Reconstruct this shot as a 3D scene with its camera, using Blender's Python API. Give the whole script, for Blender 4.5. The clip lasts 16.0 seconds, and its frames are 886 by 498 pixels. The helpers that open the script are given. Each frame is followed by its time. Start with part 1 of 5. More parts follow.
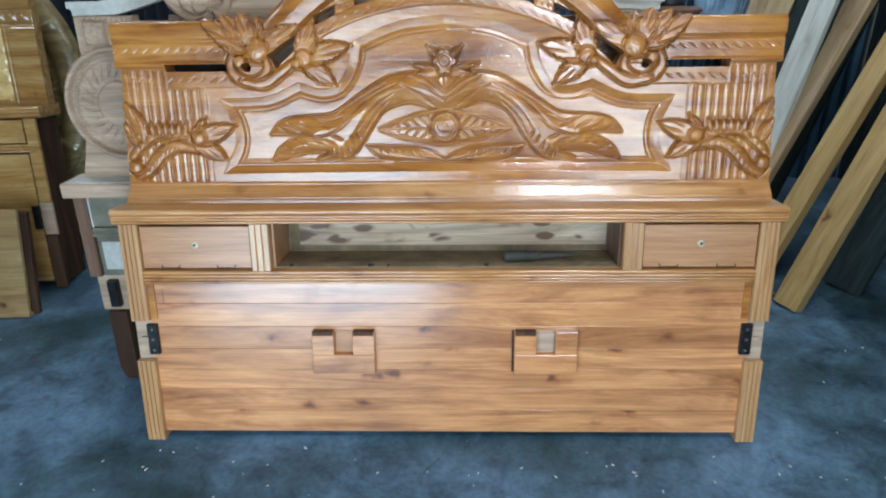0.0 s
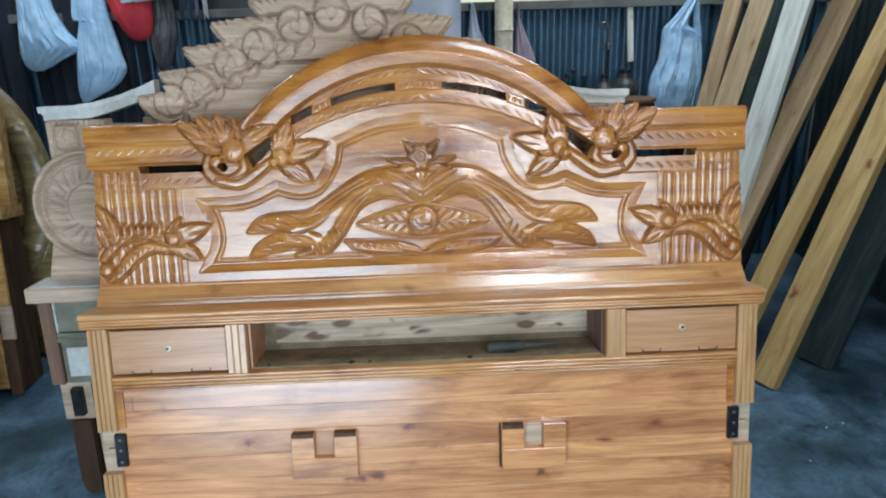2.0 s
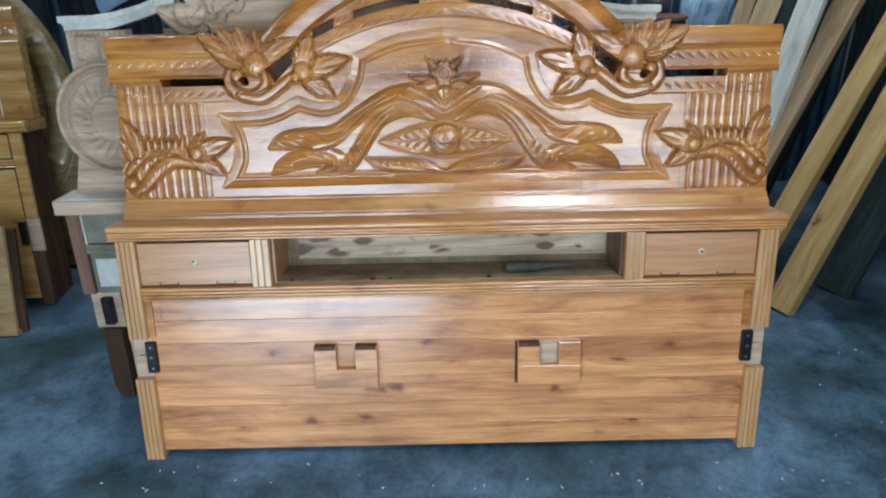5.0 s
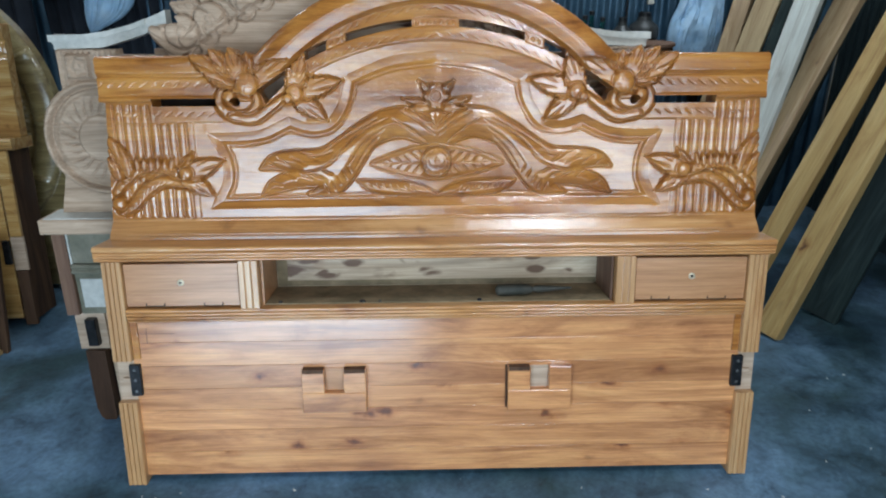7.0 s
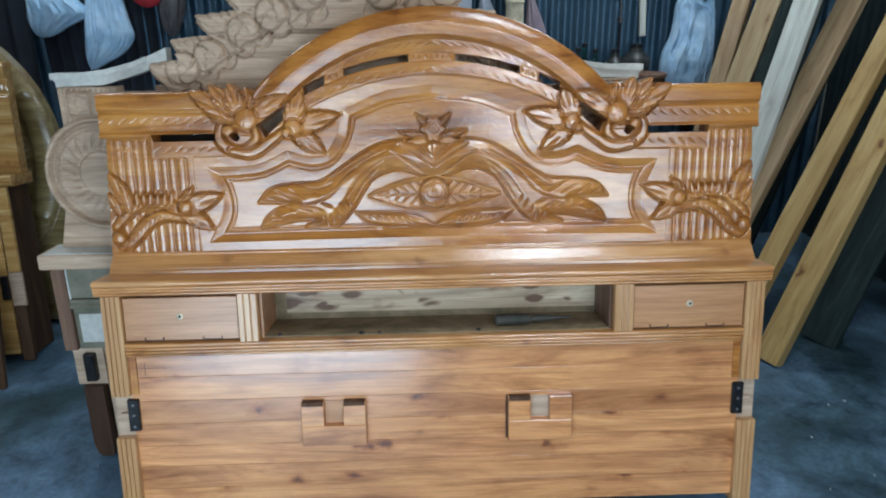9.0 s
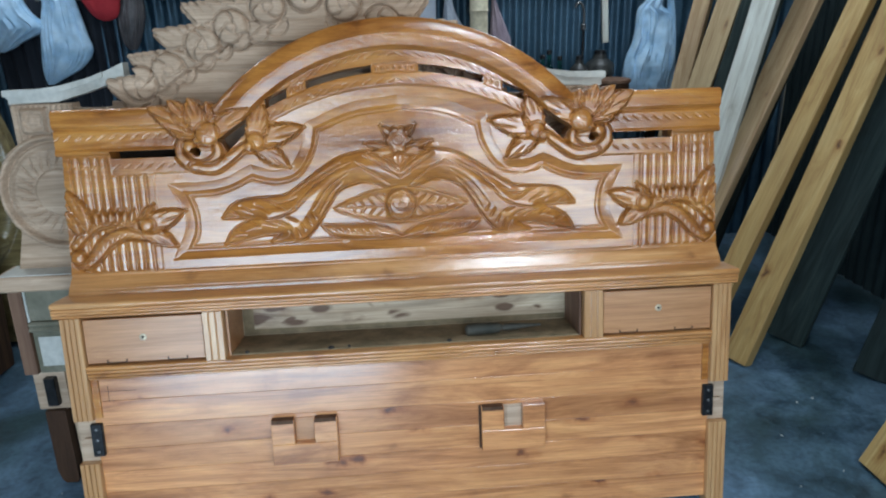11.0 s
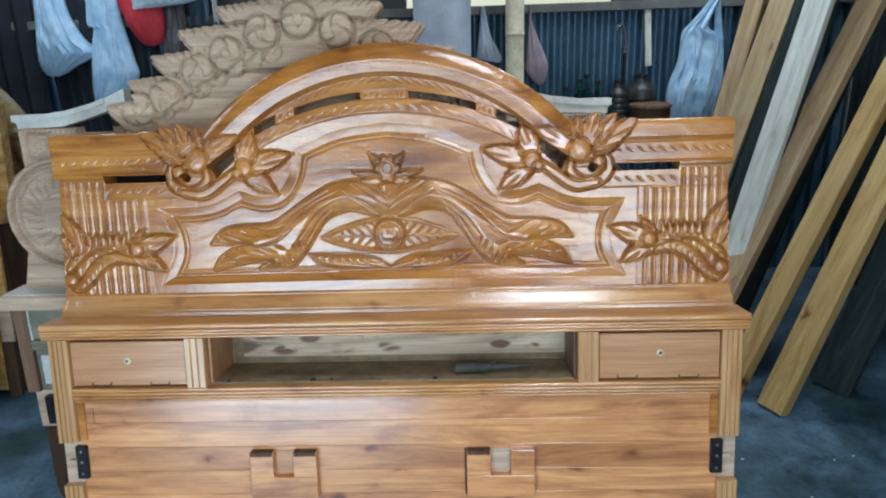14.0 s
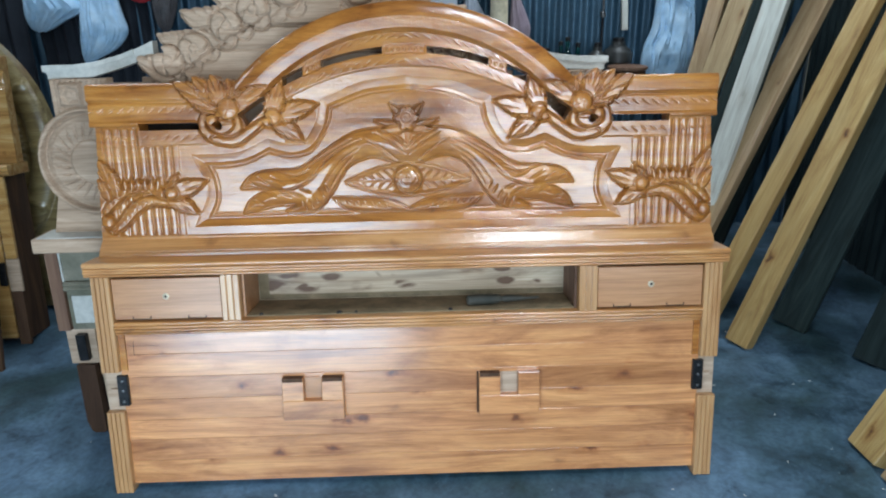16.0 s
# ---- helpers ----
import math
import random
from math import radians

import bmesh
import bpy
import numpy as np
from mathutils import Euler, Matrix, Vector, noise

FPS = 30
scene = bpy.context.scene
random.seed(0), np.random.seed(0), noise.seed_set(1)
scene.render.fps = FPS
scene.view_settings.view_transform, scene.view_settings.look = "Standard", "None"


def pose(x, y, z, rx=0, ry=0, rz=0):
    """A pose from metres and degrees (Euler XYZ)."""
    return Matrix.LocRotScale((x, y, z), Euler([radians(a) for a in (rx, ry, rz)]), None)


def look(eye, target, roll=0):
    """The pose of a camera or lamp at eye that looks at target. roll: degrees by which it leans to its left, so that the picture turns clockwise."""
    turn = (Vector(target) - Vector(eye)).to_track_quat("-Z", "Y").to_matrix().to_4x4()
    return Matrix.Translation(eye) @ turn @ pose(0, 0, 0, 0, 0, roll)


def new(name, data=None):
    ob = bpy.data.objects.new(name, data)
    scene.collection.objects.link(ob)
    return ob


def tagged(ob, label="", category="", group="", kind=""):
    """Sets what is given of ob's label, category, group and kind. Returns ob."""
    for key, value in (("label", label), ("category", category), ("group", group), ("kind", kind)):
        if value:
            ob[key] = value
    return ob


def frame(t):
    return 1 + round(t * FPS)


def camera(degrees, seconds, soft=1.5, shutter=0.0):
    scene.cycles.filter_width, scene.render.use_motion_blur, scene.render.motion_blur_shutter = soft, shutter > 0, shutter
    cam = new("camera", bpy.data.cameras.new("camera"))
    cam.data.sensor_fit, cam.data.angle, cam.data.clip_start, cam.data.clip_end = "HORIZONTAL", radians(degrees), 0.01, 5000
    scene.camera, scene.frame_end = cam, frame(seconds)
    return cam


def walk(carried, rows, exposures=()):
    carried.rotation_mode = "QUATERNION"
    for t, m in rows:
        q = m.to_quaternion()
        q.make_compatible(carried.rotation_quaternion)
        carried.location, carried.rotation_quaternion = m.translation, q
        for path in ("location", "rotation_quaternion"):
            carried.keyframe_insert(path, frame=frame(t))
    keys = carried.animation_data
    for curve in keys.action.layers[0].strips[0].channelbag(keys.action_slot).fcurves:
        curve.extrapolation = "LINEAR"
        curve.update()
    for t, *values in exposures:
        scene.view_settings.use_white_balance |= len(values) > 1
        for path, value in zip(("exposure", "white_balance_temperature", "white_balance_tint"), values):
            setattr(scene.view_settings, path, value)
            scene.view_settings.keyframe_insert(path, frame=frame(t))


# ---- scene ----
cam = camera(66.5, 16.0, 2.1)
PATH = [
    (0, (0.046, -1.667, 1.436), (-0.008, 0.147, 0.595), -0.9),
    (0.5, (0.011, -1.651, 1.447), (-0.012, 0.164, 0.607), -1.3),
    (1, (0.0, -1.637, 1.449), (0.042, 0.203, 0.668), -0.3),
    (1.5, (-0.009, -1.638, 1.455), (0.061, 0.253, 0.807), -0.8),
    (2, (-0.007, -1.642, 1.459), (0.055, 0.26, 0.842), -1.6),
    (2.5, (-0.009, -1.641, 1.46), (0.069, 0.26, 0.843), -1.5),
    (3, (-0.007, -1.644, 1.467), (0.058, 0.251, 0.834), -2.0),
    (3.5, (-0.004, -1.651, 1.465), (0.026, 0.228, 0.782), -2.3),
    (4, (-0.003, -1.654, 1.466), (-0.007, 0.188, 0.688), -1.9),
    (4.2, (-0.012, -1.662, 1.451), (-0.024, 0.173, 0.656), -1.7),
    (6.3, (-0.022, -1.634, 1.46), (0.017, 0.181, 0.619), 0.1),
    (6.5, (-0.028, -1.643, 1.445), (0.009, 0.186, 0.635), 0.1),
    (7, (-0.026, -1.643, 1.453), (0.016, 0.203, 0.682), -0.2),
    (7.5, (-0.028, -1.651, 1.454), (0.018, 0.208, 0.718), -0.6),
    (8, (-0.027, -1.649, 1.457), (0.008, 0.213, 0.728), -0.9),
    (8.5, (-0.027, -1.648, 1.456), (0.014, 0.223, 0.749), -0.9),
    (9, (-0.029, -1.651, 1.459), (0.022, 0.226, 0.77), -0.8),
    (9.5, (-0.032, -1.661, 1.458), (0.108, 0.208, 0.759), -0.6),
    (9.7, (-0.03, -1.666, 1.454), (0.147, 0.199, 0.754), -1.4),
    (12, (0.041, -1.58, 1.473), (0.135, 0.309, 0.824), -1.6),
    (12.5, (0.153, -1.542, 1.474), (0.222, 0.349, 0.827), -0.9),
    (13, (0.207, -1.511, 1.462), (0.008, 0.368, 0.808), -0.9),
    (13.5, (0.194, -1.525, 1.461), (-0.053, 0.337, 0.773), -0.7),
    (14, (0.219, -1.556, 1.467), (0.146, 0.348, 0.858), -1.9),
    (14.5, (0.237, -1.544, 1.475), (0.184, 0.359, 0.863), -1.8),
    (15, (0.195, -1.59, 1.482), (0.174, 0.313, 0.867), -2.2),
    (15.5, (0.11, -1.681, 1.471), (0.114, 0.216, 0.839), -1.4),
    (16, (0.053, -1.761, 1.457), (0.1, 0.112, 0.756), -0.9),
]
walk(cam, [(t, look(eye, target, roll)) for t, eye, target, roll in PATH],
     exposures=((0, 0.07), (0.5, 0.03), (2.5, 0.07), (3.5, 0.07), (4.2, 0.00), (6.5, 0.01), (7.5, -0.13), (9, -0.15), (9.7, -0.17), (12, -0.10), (13, -0.01), (13.5, -0.07), (14.5, 0.05), (16, 0.07)))

# ---- world, daylight through the openings ----
world = bpy.data.worlds.new("sky")
scene.world = world
world.use_nodes = True
wn = world.node_tree.nodes
sky = wn.new("ShaderNodeTexSky")
sky.sky_type, sky.sun_disc = "NISHITA", False
sky.sun_elevation, sky.sun_rotation = radians(38), radians(150)
wn["Background"].inputs[1].default_value = 0.13
world.node_tree.links.new(sky.outputs[0], wn["Background"].inputs[0])


def window_light(name, x, z, w, h, y, watts, colour):
    """Sky light that enters by an opening of the front wall."""
    data = bpy.data.lights.new(name, "AREA")
    data.shape, data.size, data.size_y, data.energy, data.color = "RECTANGLE", w, h, watts, colour
    lamp = new(name, data)
    lamp.matrix_world = look((x, y, z), (x, y + 1, z))
    return lamp


FRONT = -2.05
window_light("daylight_door", -0.80, 0.63, 1.38, 1.24, FRONT + 0.12, 50, (0.56, 0.78, 1.0))
window_light("daylight_gate", 1.15, 1.05, 0.69, 0.78, FRONT + 0.12, 16, (0.64, 0.82, 1.0))
window_light("daylight_slot", 0.605, 1.53, 0.36, 0.54, FRONT + 0.12, 8, (0.66, 0.84, 1.0))
PANES = ((0.70, -0.65, 27), (-2.95, -0.40, 21), (1.30, 1.70, 30), (-1.75, 1.75, 24))
for x, y, watts in PANES:
    skylight = bpy.data.lights.new("daylight_roof_pane", "AREA")
    skylight.shape, skylight.size, skylight.size_y, skylight.energy, skylight.color = "RECTANGLE", 0.60, 0.74, watts, (0.77, 0.90, 1.0)
    new("daylight_roof_pane", skylight).matrix_world = look((x, y, 2.97), (x, y, 0))
window_light("daylight_vent", 0.605, 1.90, 0.26, 0.145, FRONT + 0.12, 12, (0.73, 0.88, 1.0))


# ---- materials ----
def shader(name, rough=0.5, metal=0.0, coat=0.0, coat_rough=0.1, spec=0.5):
    m = bpy.data.materials.new(name)
    m.use_nodes = True
    b = m.node_tree.nodes["Principled BSDF"]
    b.inputs["Roughness"].default_value, b.inputs["Metallic"].default_value = rough, metal
    b.inputs["Coat Weight"].default_value, b.inputs["Coat Roughness"].default_value = coat, coat_rough
    b.inputs["Specular IOR Level"].default_value = spec
    b.inputs["Coat IOR"].default_value = 1.75
    return m, m.node_tree.nodes, m.node_tree.links, b


def noise_at(nodes, links, scale, detail=4.0, stretch=(1, 1, 1), rough=0.55, distort=0.0, shift=False):
    """A noise texture in the object's own metres."""
    co, mp, tx = nodes.new("ShaderNodeTexCoord"), nodes.new("ShaderNodeMapping"), nodes.new("ShaderNodeTexNoise")
    mp.inputs["Scale"].default_value = stretch
    links.new(co.outputs["Object"], mp.inputs[0])
    if shift:
        info, mul = nodes.new("ShaderNodeObjectInfo"), nodes.new("ShaderNodeMath")
        mul.operation = "MULTIPLY"
        mul.inputs[1].default_value = 37.0
        links.new(info.outputs["Random"], mul.inputs[0])
        links.new(mul.outputs[0], mp.inputs["Location"])
    links.new(mp.outputs[0], tx.inputs["Vector"])
    tx.inputs["Scale"].default_value, tx.inputs["Detail"].default_value = scale, detail
    tx.inputs["Roughness"].default_value, tx.inputs["Distortion"].default_value = rough, distort
    return tx


def ramp(nodes, links, source, stops):
    r = nodes.new("ShaderNodeValToRGB")
    while len(r.color_ramp.elements) < len(stops):
        r.color_ramp.elements.new(0.5)
    for e, (at, colour) in zip(r.color_ramp.elements, stops):
        e.position, e.color = at, (*colour, 1)
    links.new(source, r.inputs[0])
    return r


def mix(nodes, links, a, b, factor, mode="MIX"):
    m = nodes.new("ShaderNodeMix")
    m.data_type, m.blend_type = "RGBA", mode
    for value, slot in ((factor, 0), (a, 6), (b, 7)):
        if isinstance(value, (int, float)):
            m.inputs[slot].default_value = value
        elif isinstance(value, tuple):
            m.inputs[slot].default_value = (*value, 1)
        else:
            links.new(value, m.inputs[slot])
    return m.outputs[2]


def bump(nodes, links, b, source, strength, distance=0.002, under=None):
    n = nodes.new("ShaderNodeBump")
    n.inputs["Strength"].default_value, n.inputs["Distance"].default_value = strength, distance
    links.new(source, n.inputs["Height"])
    if under is not None:
        links.new(under, n.inputs["Normal"])
    links.new(n.outputs[0], b.inputs["Normal"])
    if b.inputs["Coat Weight"].default_value > 0:
        links.new(n.outputs[0], b.inputs["Coat Normal"])


def wood(name, dark, mid, light, along="x", rough=0.35, coat=0.6, coat_rough=0.12, knots=0.6, grain=0.25, shift=False, spec=0.5, wave=0.10, stains=(), long=1.0, mottle=0.0):
    """Sawn timber: growth bands, fine pores along the grain, knots, and a skin of varnish where there is one."""
    m, nodes, links, b = shader(name, rough, 0, coat, coat_rough, spec)
    s = {"x": (0.10, 1, 1), "y": (1, 0.10, 1), "z": (1, 1, 0.10)}[along]
    f = {"x": (0.025, 1, 1), "y": (1, 0.025, 1), "z": (1, 1, 0.025)}[along]
    k = {"x": (0.50, 0, 1), "y": (1, 0.50, 0), "z": (1, 0, 0.50)}[along]
    g = {"x": (0.012, 1, 1), "y": (1, 0.012, 1), "z": (1, 1, 0.012)}[along]
    bands = noise_at(nodes, links, 15, 6, s, 0.68, 1.6, shift)
    base = ramp(nodes, links, bands.outputs["Fac"], [(0.32, dark), (0.50, mid), (0.68, light)])
    pores = noise_at(nodes, links, 210, 4, f, 0.7, 0.1, shift)
    pr = ramp(nodes, links, pores.outputs["Fac"], [(0.34, (0.62, 0.56, 0.50)), (0.56, (1, 1, 1))])
    col = mix(nodes, links, base.outputs[0], pr.outputs[0], 0.55, "MULTIPLY")
    lines = noise_at(nodes, links, 75, 3, g, 0.6, 0.3, shift)
    lr = ramp(nodes, links, lines.outputs["Fac"], [(0.30, (0.60, 0.50, 0.42)), (0.42, (1, 1, 1)), (0.60, (1, 1, 1)), (0.72, (0.80, 0.72, 0.64))])
    col = mix(nodes, links, col, lr.outputs[0], 0.55, "MULTIPLY")
    if shift:
        info = nodes.new("ShaderNodeObjectInfo")
        ir = ramp(nodes, links, info.outputs["Random"], [(0.0, (0.90, 0.87, 0.85)), (0.5, (1, 1, 1)), (1.0, (1.07, 1.07, 1.08))])
        col = mix(nodes, links, col, ir.outputs[0], 1.0, "MULTIPLY")
    tone = noise_at(nodes, links, 1.6, 2, (1, 1, 1), 0.5, 0, shift)
    tr = ramp(nodes, links, tone.outputs["Fac"], [(0.35, (0.86, 0.84, 0.82)), (0.65, (1.06, 1.04, 1.02))])
    col = mix(nodes, links, col, tr.outputs[0], 0.8, "MULTIPLY")
    if mottle:
        patch = noise_at(nodes, links, 7, 6, {"x": (0.45, 1, 1), "y": (1, 0.45, 1), "z": (1, 1, 0.45)}[along], 0.62, 0.9, shift)
        warm = ramp(nodes, links, patch.outputs["Fac"], [(0.32, (0.60, 0.50, 0.46)), (0.46, (0.98, 0.96, 0.95)), (0.66, (1.16, 1.22, 1.24))])
        col = mix(nodes, links, col, warm.outputs[0], mottle, "MULTIPLY")
    if knots:
        co, mp, vo = nodes.new("ShaderNodeTexCoord"), nodes.new("ShaderNodeMapping"), nodes.new("ShaderNodeTexVoronoi")
        wob = noise_at(nodes, links, 14, 3)
        mp.inputs["Scale"].default_value = k
        vo.voronoi_dimensions = "2D"
        links.new(co.outputs["Object"], mp.inputs[0])
        if shift:
            push = nodes.new("ShaderNodeMath")
            push.operation = "MULTIPLY"
            push.inputs[1].default_value = 11.0
            links.new(info.outputs["Random"], push.inputs[0])
            links.new(push.outputs[0], mp.inputs["Location"])
        add = mix(nodes, links, mp.outputs[0], wob.outputs["Color"], 0.06, "ADD")
        cut, lay = nodes.new("ShaderNodeSeparateXYZ"), nodes.new("ShaderNodeCombineXYZ")
        links.new(add, cut.inputs[0])
        links.new(cut.outputs[0], lay.inputs[0])
        links.new(cut.outputs[2], lay.inputs[1])
        links.new(lay.outputs[0], vo.inputs["Vector"])
        vo.inputs["Scale"].default_value = 8.5
        kr = ramp(nodes, links, vo.outputs["Distance"], [(0.02, (0.15, 0.07, 0.04)), (0.055, (0.42, 0.27, 0.19)), (0.12, (0.86, 0.76, 0.68)), (0.24, (1, 1, 1))])
        pick = ramp(nodes, links, vo.outputs["Color"], [(0.40, (0, 0, 0)), (0.54, (1, 1, 1))])
        col = mix(nodes, links, col, mix(nodes, links, col, kr.outputs[0], 1.0, "MULTIPLY"), mix(nodes, links, (0, 0, 0), pick.outputs[0], knots))
    for where, size in stains:
        co, gap = nodes.new("ShaderNodeTexCoord"), nodes.new("ShaderNodeVectorMath")
        gap.operation = "DISTANCE"
        wide = nodes.new("ShaderNodeVectorMath")
        wide.operation = "MULTIPLY"
        wide.inputs[1].default_value = (long, 1, 1)
        gap.inputs[1].default_value = (where[0] * long, where[1], where[2])
        links.new(co.outputs["Object"], wide.inputs[0])
        links.new(wide.outputs[0], gap.inputs[0])
        spot, rag = ramp(nodes, links, gap.outputs["Value"], [(0.2 * size, (1, 1, 1)), (size, (0, 0, 0))]), noise_at(nodes, links, 38 if coat else 15, 5 if coat else 2, (0.6, 1, 1), 0.65, 0.8)
        torn = ramp(nodes, links, rag.outputs["Fac"], [(0.36, (0.1, 0.1, 0.1)), (0.60, (1, 1, 1))])
        lit = ramp(nodes, links, mix(nodes, links, spot.outputs[0], torn.outputs[0], 1.0, "MULTIPLY"), [(0.22, (0, 0, 0)), (0.55, (1, 1, 1))])
        col = mix(nodes, links, col, (0.10, 0.040, 0.015), mix(nodes, links, (0, 0, 0), lit.outputs[0], 0.5 if coat else 0.9))
    links.new(col, b.inputs["Base Color"])
    rr = ramp(nodes, links, tone.outputs["Fac"], [(0.3, (rough * 0.8,) * 3), (0.7, (min(1, rough * 1.25),) * 3)])
    links.new(rr.outputs[0], b.inputs["Roughness"])
    uneven = noise_at(nodes, links, 42, 5, {"x": (0.20, 1, 1), "y": (1, 0.20, 1), "z": (1, 1, 0.20)}[along], 0.65, 0.4, shift)
    first = nodes.new("ShaderNodeBump")
    first.inputs["Strength"].default_value, first.inputs["Distance"].default_value = wave, 0.005
    links.new(uneven.outputs["Fac"], first.inputs["Height"])
    if mottle and wave > 0.1:
        # brush drips and tool marks under the varnish
        marks, dent = noise_at(nodes, links, 55, 3, (0.7, 1, 1), 0.6, 1.2, shift), nodes.new("ShaderNodeBump")
        dent.inputs["Strength"].default_value, dent.inputs["Distance"].default_value = 0.20, 0.004
        links.new(marks.outputs["Fac"], dent.inputs["Height"])
        links.new(dent.outputs[0], first.inputs["Normal"])
    bump(nodes, links, b, pores.outputs["Fac"], grain, 0.0012, first.outputs[0])
    return m


def plain(name, low, high, scale=6, rough=0.5, metal=0.0, coat=0.0, relief=0.2, fine=60, spec=0.5):
    """Any even surface: blotches at one scale, grit at another."""
    m, nodes, links, b = shader(name, rough, metal, coat, 0.1, spec)
    big, small = noise_at(nodes, links, scale, 5), noise_at(nodes, links, fine, 4)
    base = ramp(nodes, links, big.outputs["Fac"], [(0.32, low), (0.68, high)])
    gr = ramp(nodes, links, small.outputs["Fac"], [(0.35, (0.78, 0.78, 0.78)), (0.65, (1.08, 1.08, 1.08))])
    links.new(mix(nodes, links, base.outputs[0], gr.outputs[0], 0.6, "MULTIPLY"), b.inputs["Base Color"])
    bump(nodes, links, b, small.outputs["Fac"], relief)
    return m


def cement():
    """Worn cement: cloudy patches, oil stains, pale scuffs, grit and hollows."""
    m, nodes, links, b = shader("cement_floor", 0.6, spec=0.3)
    cloud, mid, fine = noise_at(nodes, links, 1.7, 4, rough=0.6, distort=0.5), noise_at(nodes, links, 7.5, 6, rough=0.7, distort=0.8), noise_at(nodes, links, 55, 5, rough=0.7)
    base = ramp(nodes, links, cloud.outputs["Fac"], [(0.36, (0.026, 0.054, 0.063)), (0.48, (0.057, 0.105, 0.143)), (0.62, (0.106, 0.176, 0.250))])
    spot = ramp(nodes, links, mid.outputs["Fac"], [(0.32, (0.40, 0.44, 0.46)), (0.48, (0.92, 0.94, 0.95)), (0.66, (1.30, 1.27, 1.22))])
    col = mix(nodes, links, base.outputs[0], spot.outputs[0], 1.0, "MULTIPLY")
    grit = ramp(nodes, links, fine.outputs["Fac"], [(0.34, (0.70, 0.70, 0.70)), (0.60, (1.10, 1.10, 1.10))])
    col = mix(nodes, links, col, grit.outputs[0], 0.8, "MULTIPLY")
    oil = noise_at(nodes, links, 3.1, 5, (1, 0.7, 1), 0.65, 1.2, False)
    dark = ramp(nodes, links, oil.outputs["Fac"], [(0.27, (1, 1, 1)), (0.36, (0, 0, 0))])
    col = mix(nodes, links, col, (0.016, 0.026, 0.028), mix(nodes, links, (0, 0, 0), dark.outputs[0], 0.75))
    scuff = noise_at(nodes, links, 24, 6, (1, 0.55, 1), 0.75, 1.6)
    pale = ramp(nodes, links, scuff.outputs["Fac"], [(0.665, (0, 0, 0)), (0.73, (1, 1, 1))])
    col = mix(nodes, links, col, (0.27, 0.36, 0.38), mix(nodes, links, (0, 0, 0), pale.outputs[0], 0.6))
    links.new(col, b.inputs["Base Color"])
    rr = ramp(nodes, links, mid.outputs["Fac"], [(0.3, (0.42, 0.42, 0.42)), (0.7, (0.72, 0.72, 0.72))])
    links.new(rr.outputs[0], b.inputs["Roughness"])
    bump(nodes, links, b, fine.outputs["Fac"], 0.45, 0.003)
    return m


TEAK = wood("varnished_teak", (0.244, 0.0777, 0.0123), (0.433, 0.165, 0.0308), (0.552, 0.248, 0.0587), rough=0.42, coat=0.95, coat_rough=0.08, knots=0.45, grain=0.4, wave=0.24, spec=0.2, mottle=0.75, stains=(((0.045, 0.12, 1.168), 0.065), ((0.105, 0.12, 1.095), 0.04), ((-0.02, 0.12, 1.185), 0.04), ((0.03, 0.12, 1.235), 0.03)))
PANEL = wood("lacquered_panel", (0.337, 0.119, 0.0343), (0.581, 0.243, 0.085), (0.766, 0.368, 0.139), rough=0.36, coat=0.9, coat_rough=0.19, knots=0.9, grain=0.2, shift=True, wave=0.05, mottle=0.6)
DRAWER = wood("drawer_veneer", (0.355, 0.149, 0.0592), (0.469, 0.223, 0.094), (0.564, 0.282, 0.132), rough=0.38, coat=0.25, coat_rough=0.25, knots=0.0, grain=0.12)
SHELF = wood("varnished_shelf", (0.33, 0.132, 0.0352), (0.551, 0.253, 0.0838), (0.683, 0.369, 0.156), rough=0.40, coat=0.9, coat_rough=0.10, knots=0.5, grain=0.3, wave=0.16, spec=0.3, mottle=0.6)
POST = wood("varnished_post", (0.361, 0.168, 0.0576), (0.502, 0.263, 0.108), (0.602, 0.358, 0.166), along="z", rough=0.36, coat=0.35, coat_rough=0.2, knots=0.0, grain=0.12)
BACK = wood("raw_back_board", (0.234, 0.151, 0.0904), (0.552, 0.42, 0.29), (0.76, 0.635, 0.463), rough=0.6, coat=0.0, knots=0.5, grain=0.25, long=0.40, stains=(((-0.452, 0.205, 0.612), 0.027), ((-0.405, 0.205, 0.645), 0.020), ((-0.346, 0.205, 0.606), 0.027), ((-0.265, 0.205, 0.640), 0.023), ((-0.165, 0.205, 0.606), 0.027), ((-0.090, 0.205, 0.645), 0.025), ((-0.030, 0.205, 0.608), 0.025), ((0.312, 0.205, 0.610), 0.019), ((0.300, 0.205, 0.652), 0.017), ((0.411, 0.205, 0.606), 0.014)))
PALE = wood("raw_pale_wood", (0.336, 0.237, 0.163), (0.467, 0.337, 0.24), (0.577, 0.428, 0.314), rough=0.7, coat=0.0, knots=0.1, grain=0.3, spec=0.3)
PRIMED = plain("primed_pale_wood", (0.439, 0.432, 0.389), (0.659, 0.636, 0.578), 5, 0.65, spec=0.3)
# dust of the niche floor; serves as edge shade on the back board too
DUST_SHADE = plain("dusty_shaded_board", (0.152, 0.112, 0.0579), (0.324, 0.232, 0.133), 14, 0.75)
AGED = plain("aged_pale_board", (0.128, 0.122, 0.0834), (0.232, 0.212, 0.158), 9, 0.6, spec=0.3)
BROWN = wood("dark_stained_wood", (0.0322, 0.0152, 0.0072), (0.0578, 0.0271, 0.0135), (0.0902, 0.0461, 0.0225), along="z", rough=0.6, coat=0.0, spec=0.25, knots=0.0)
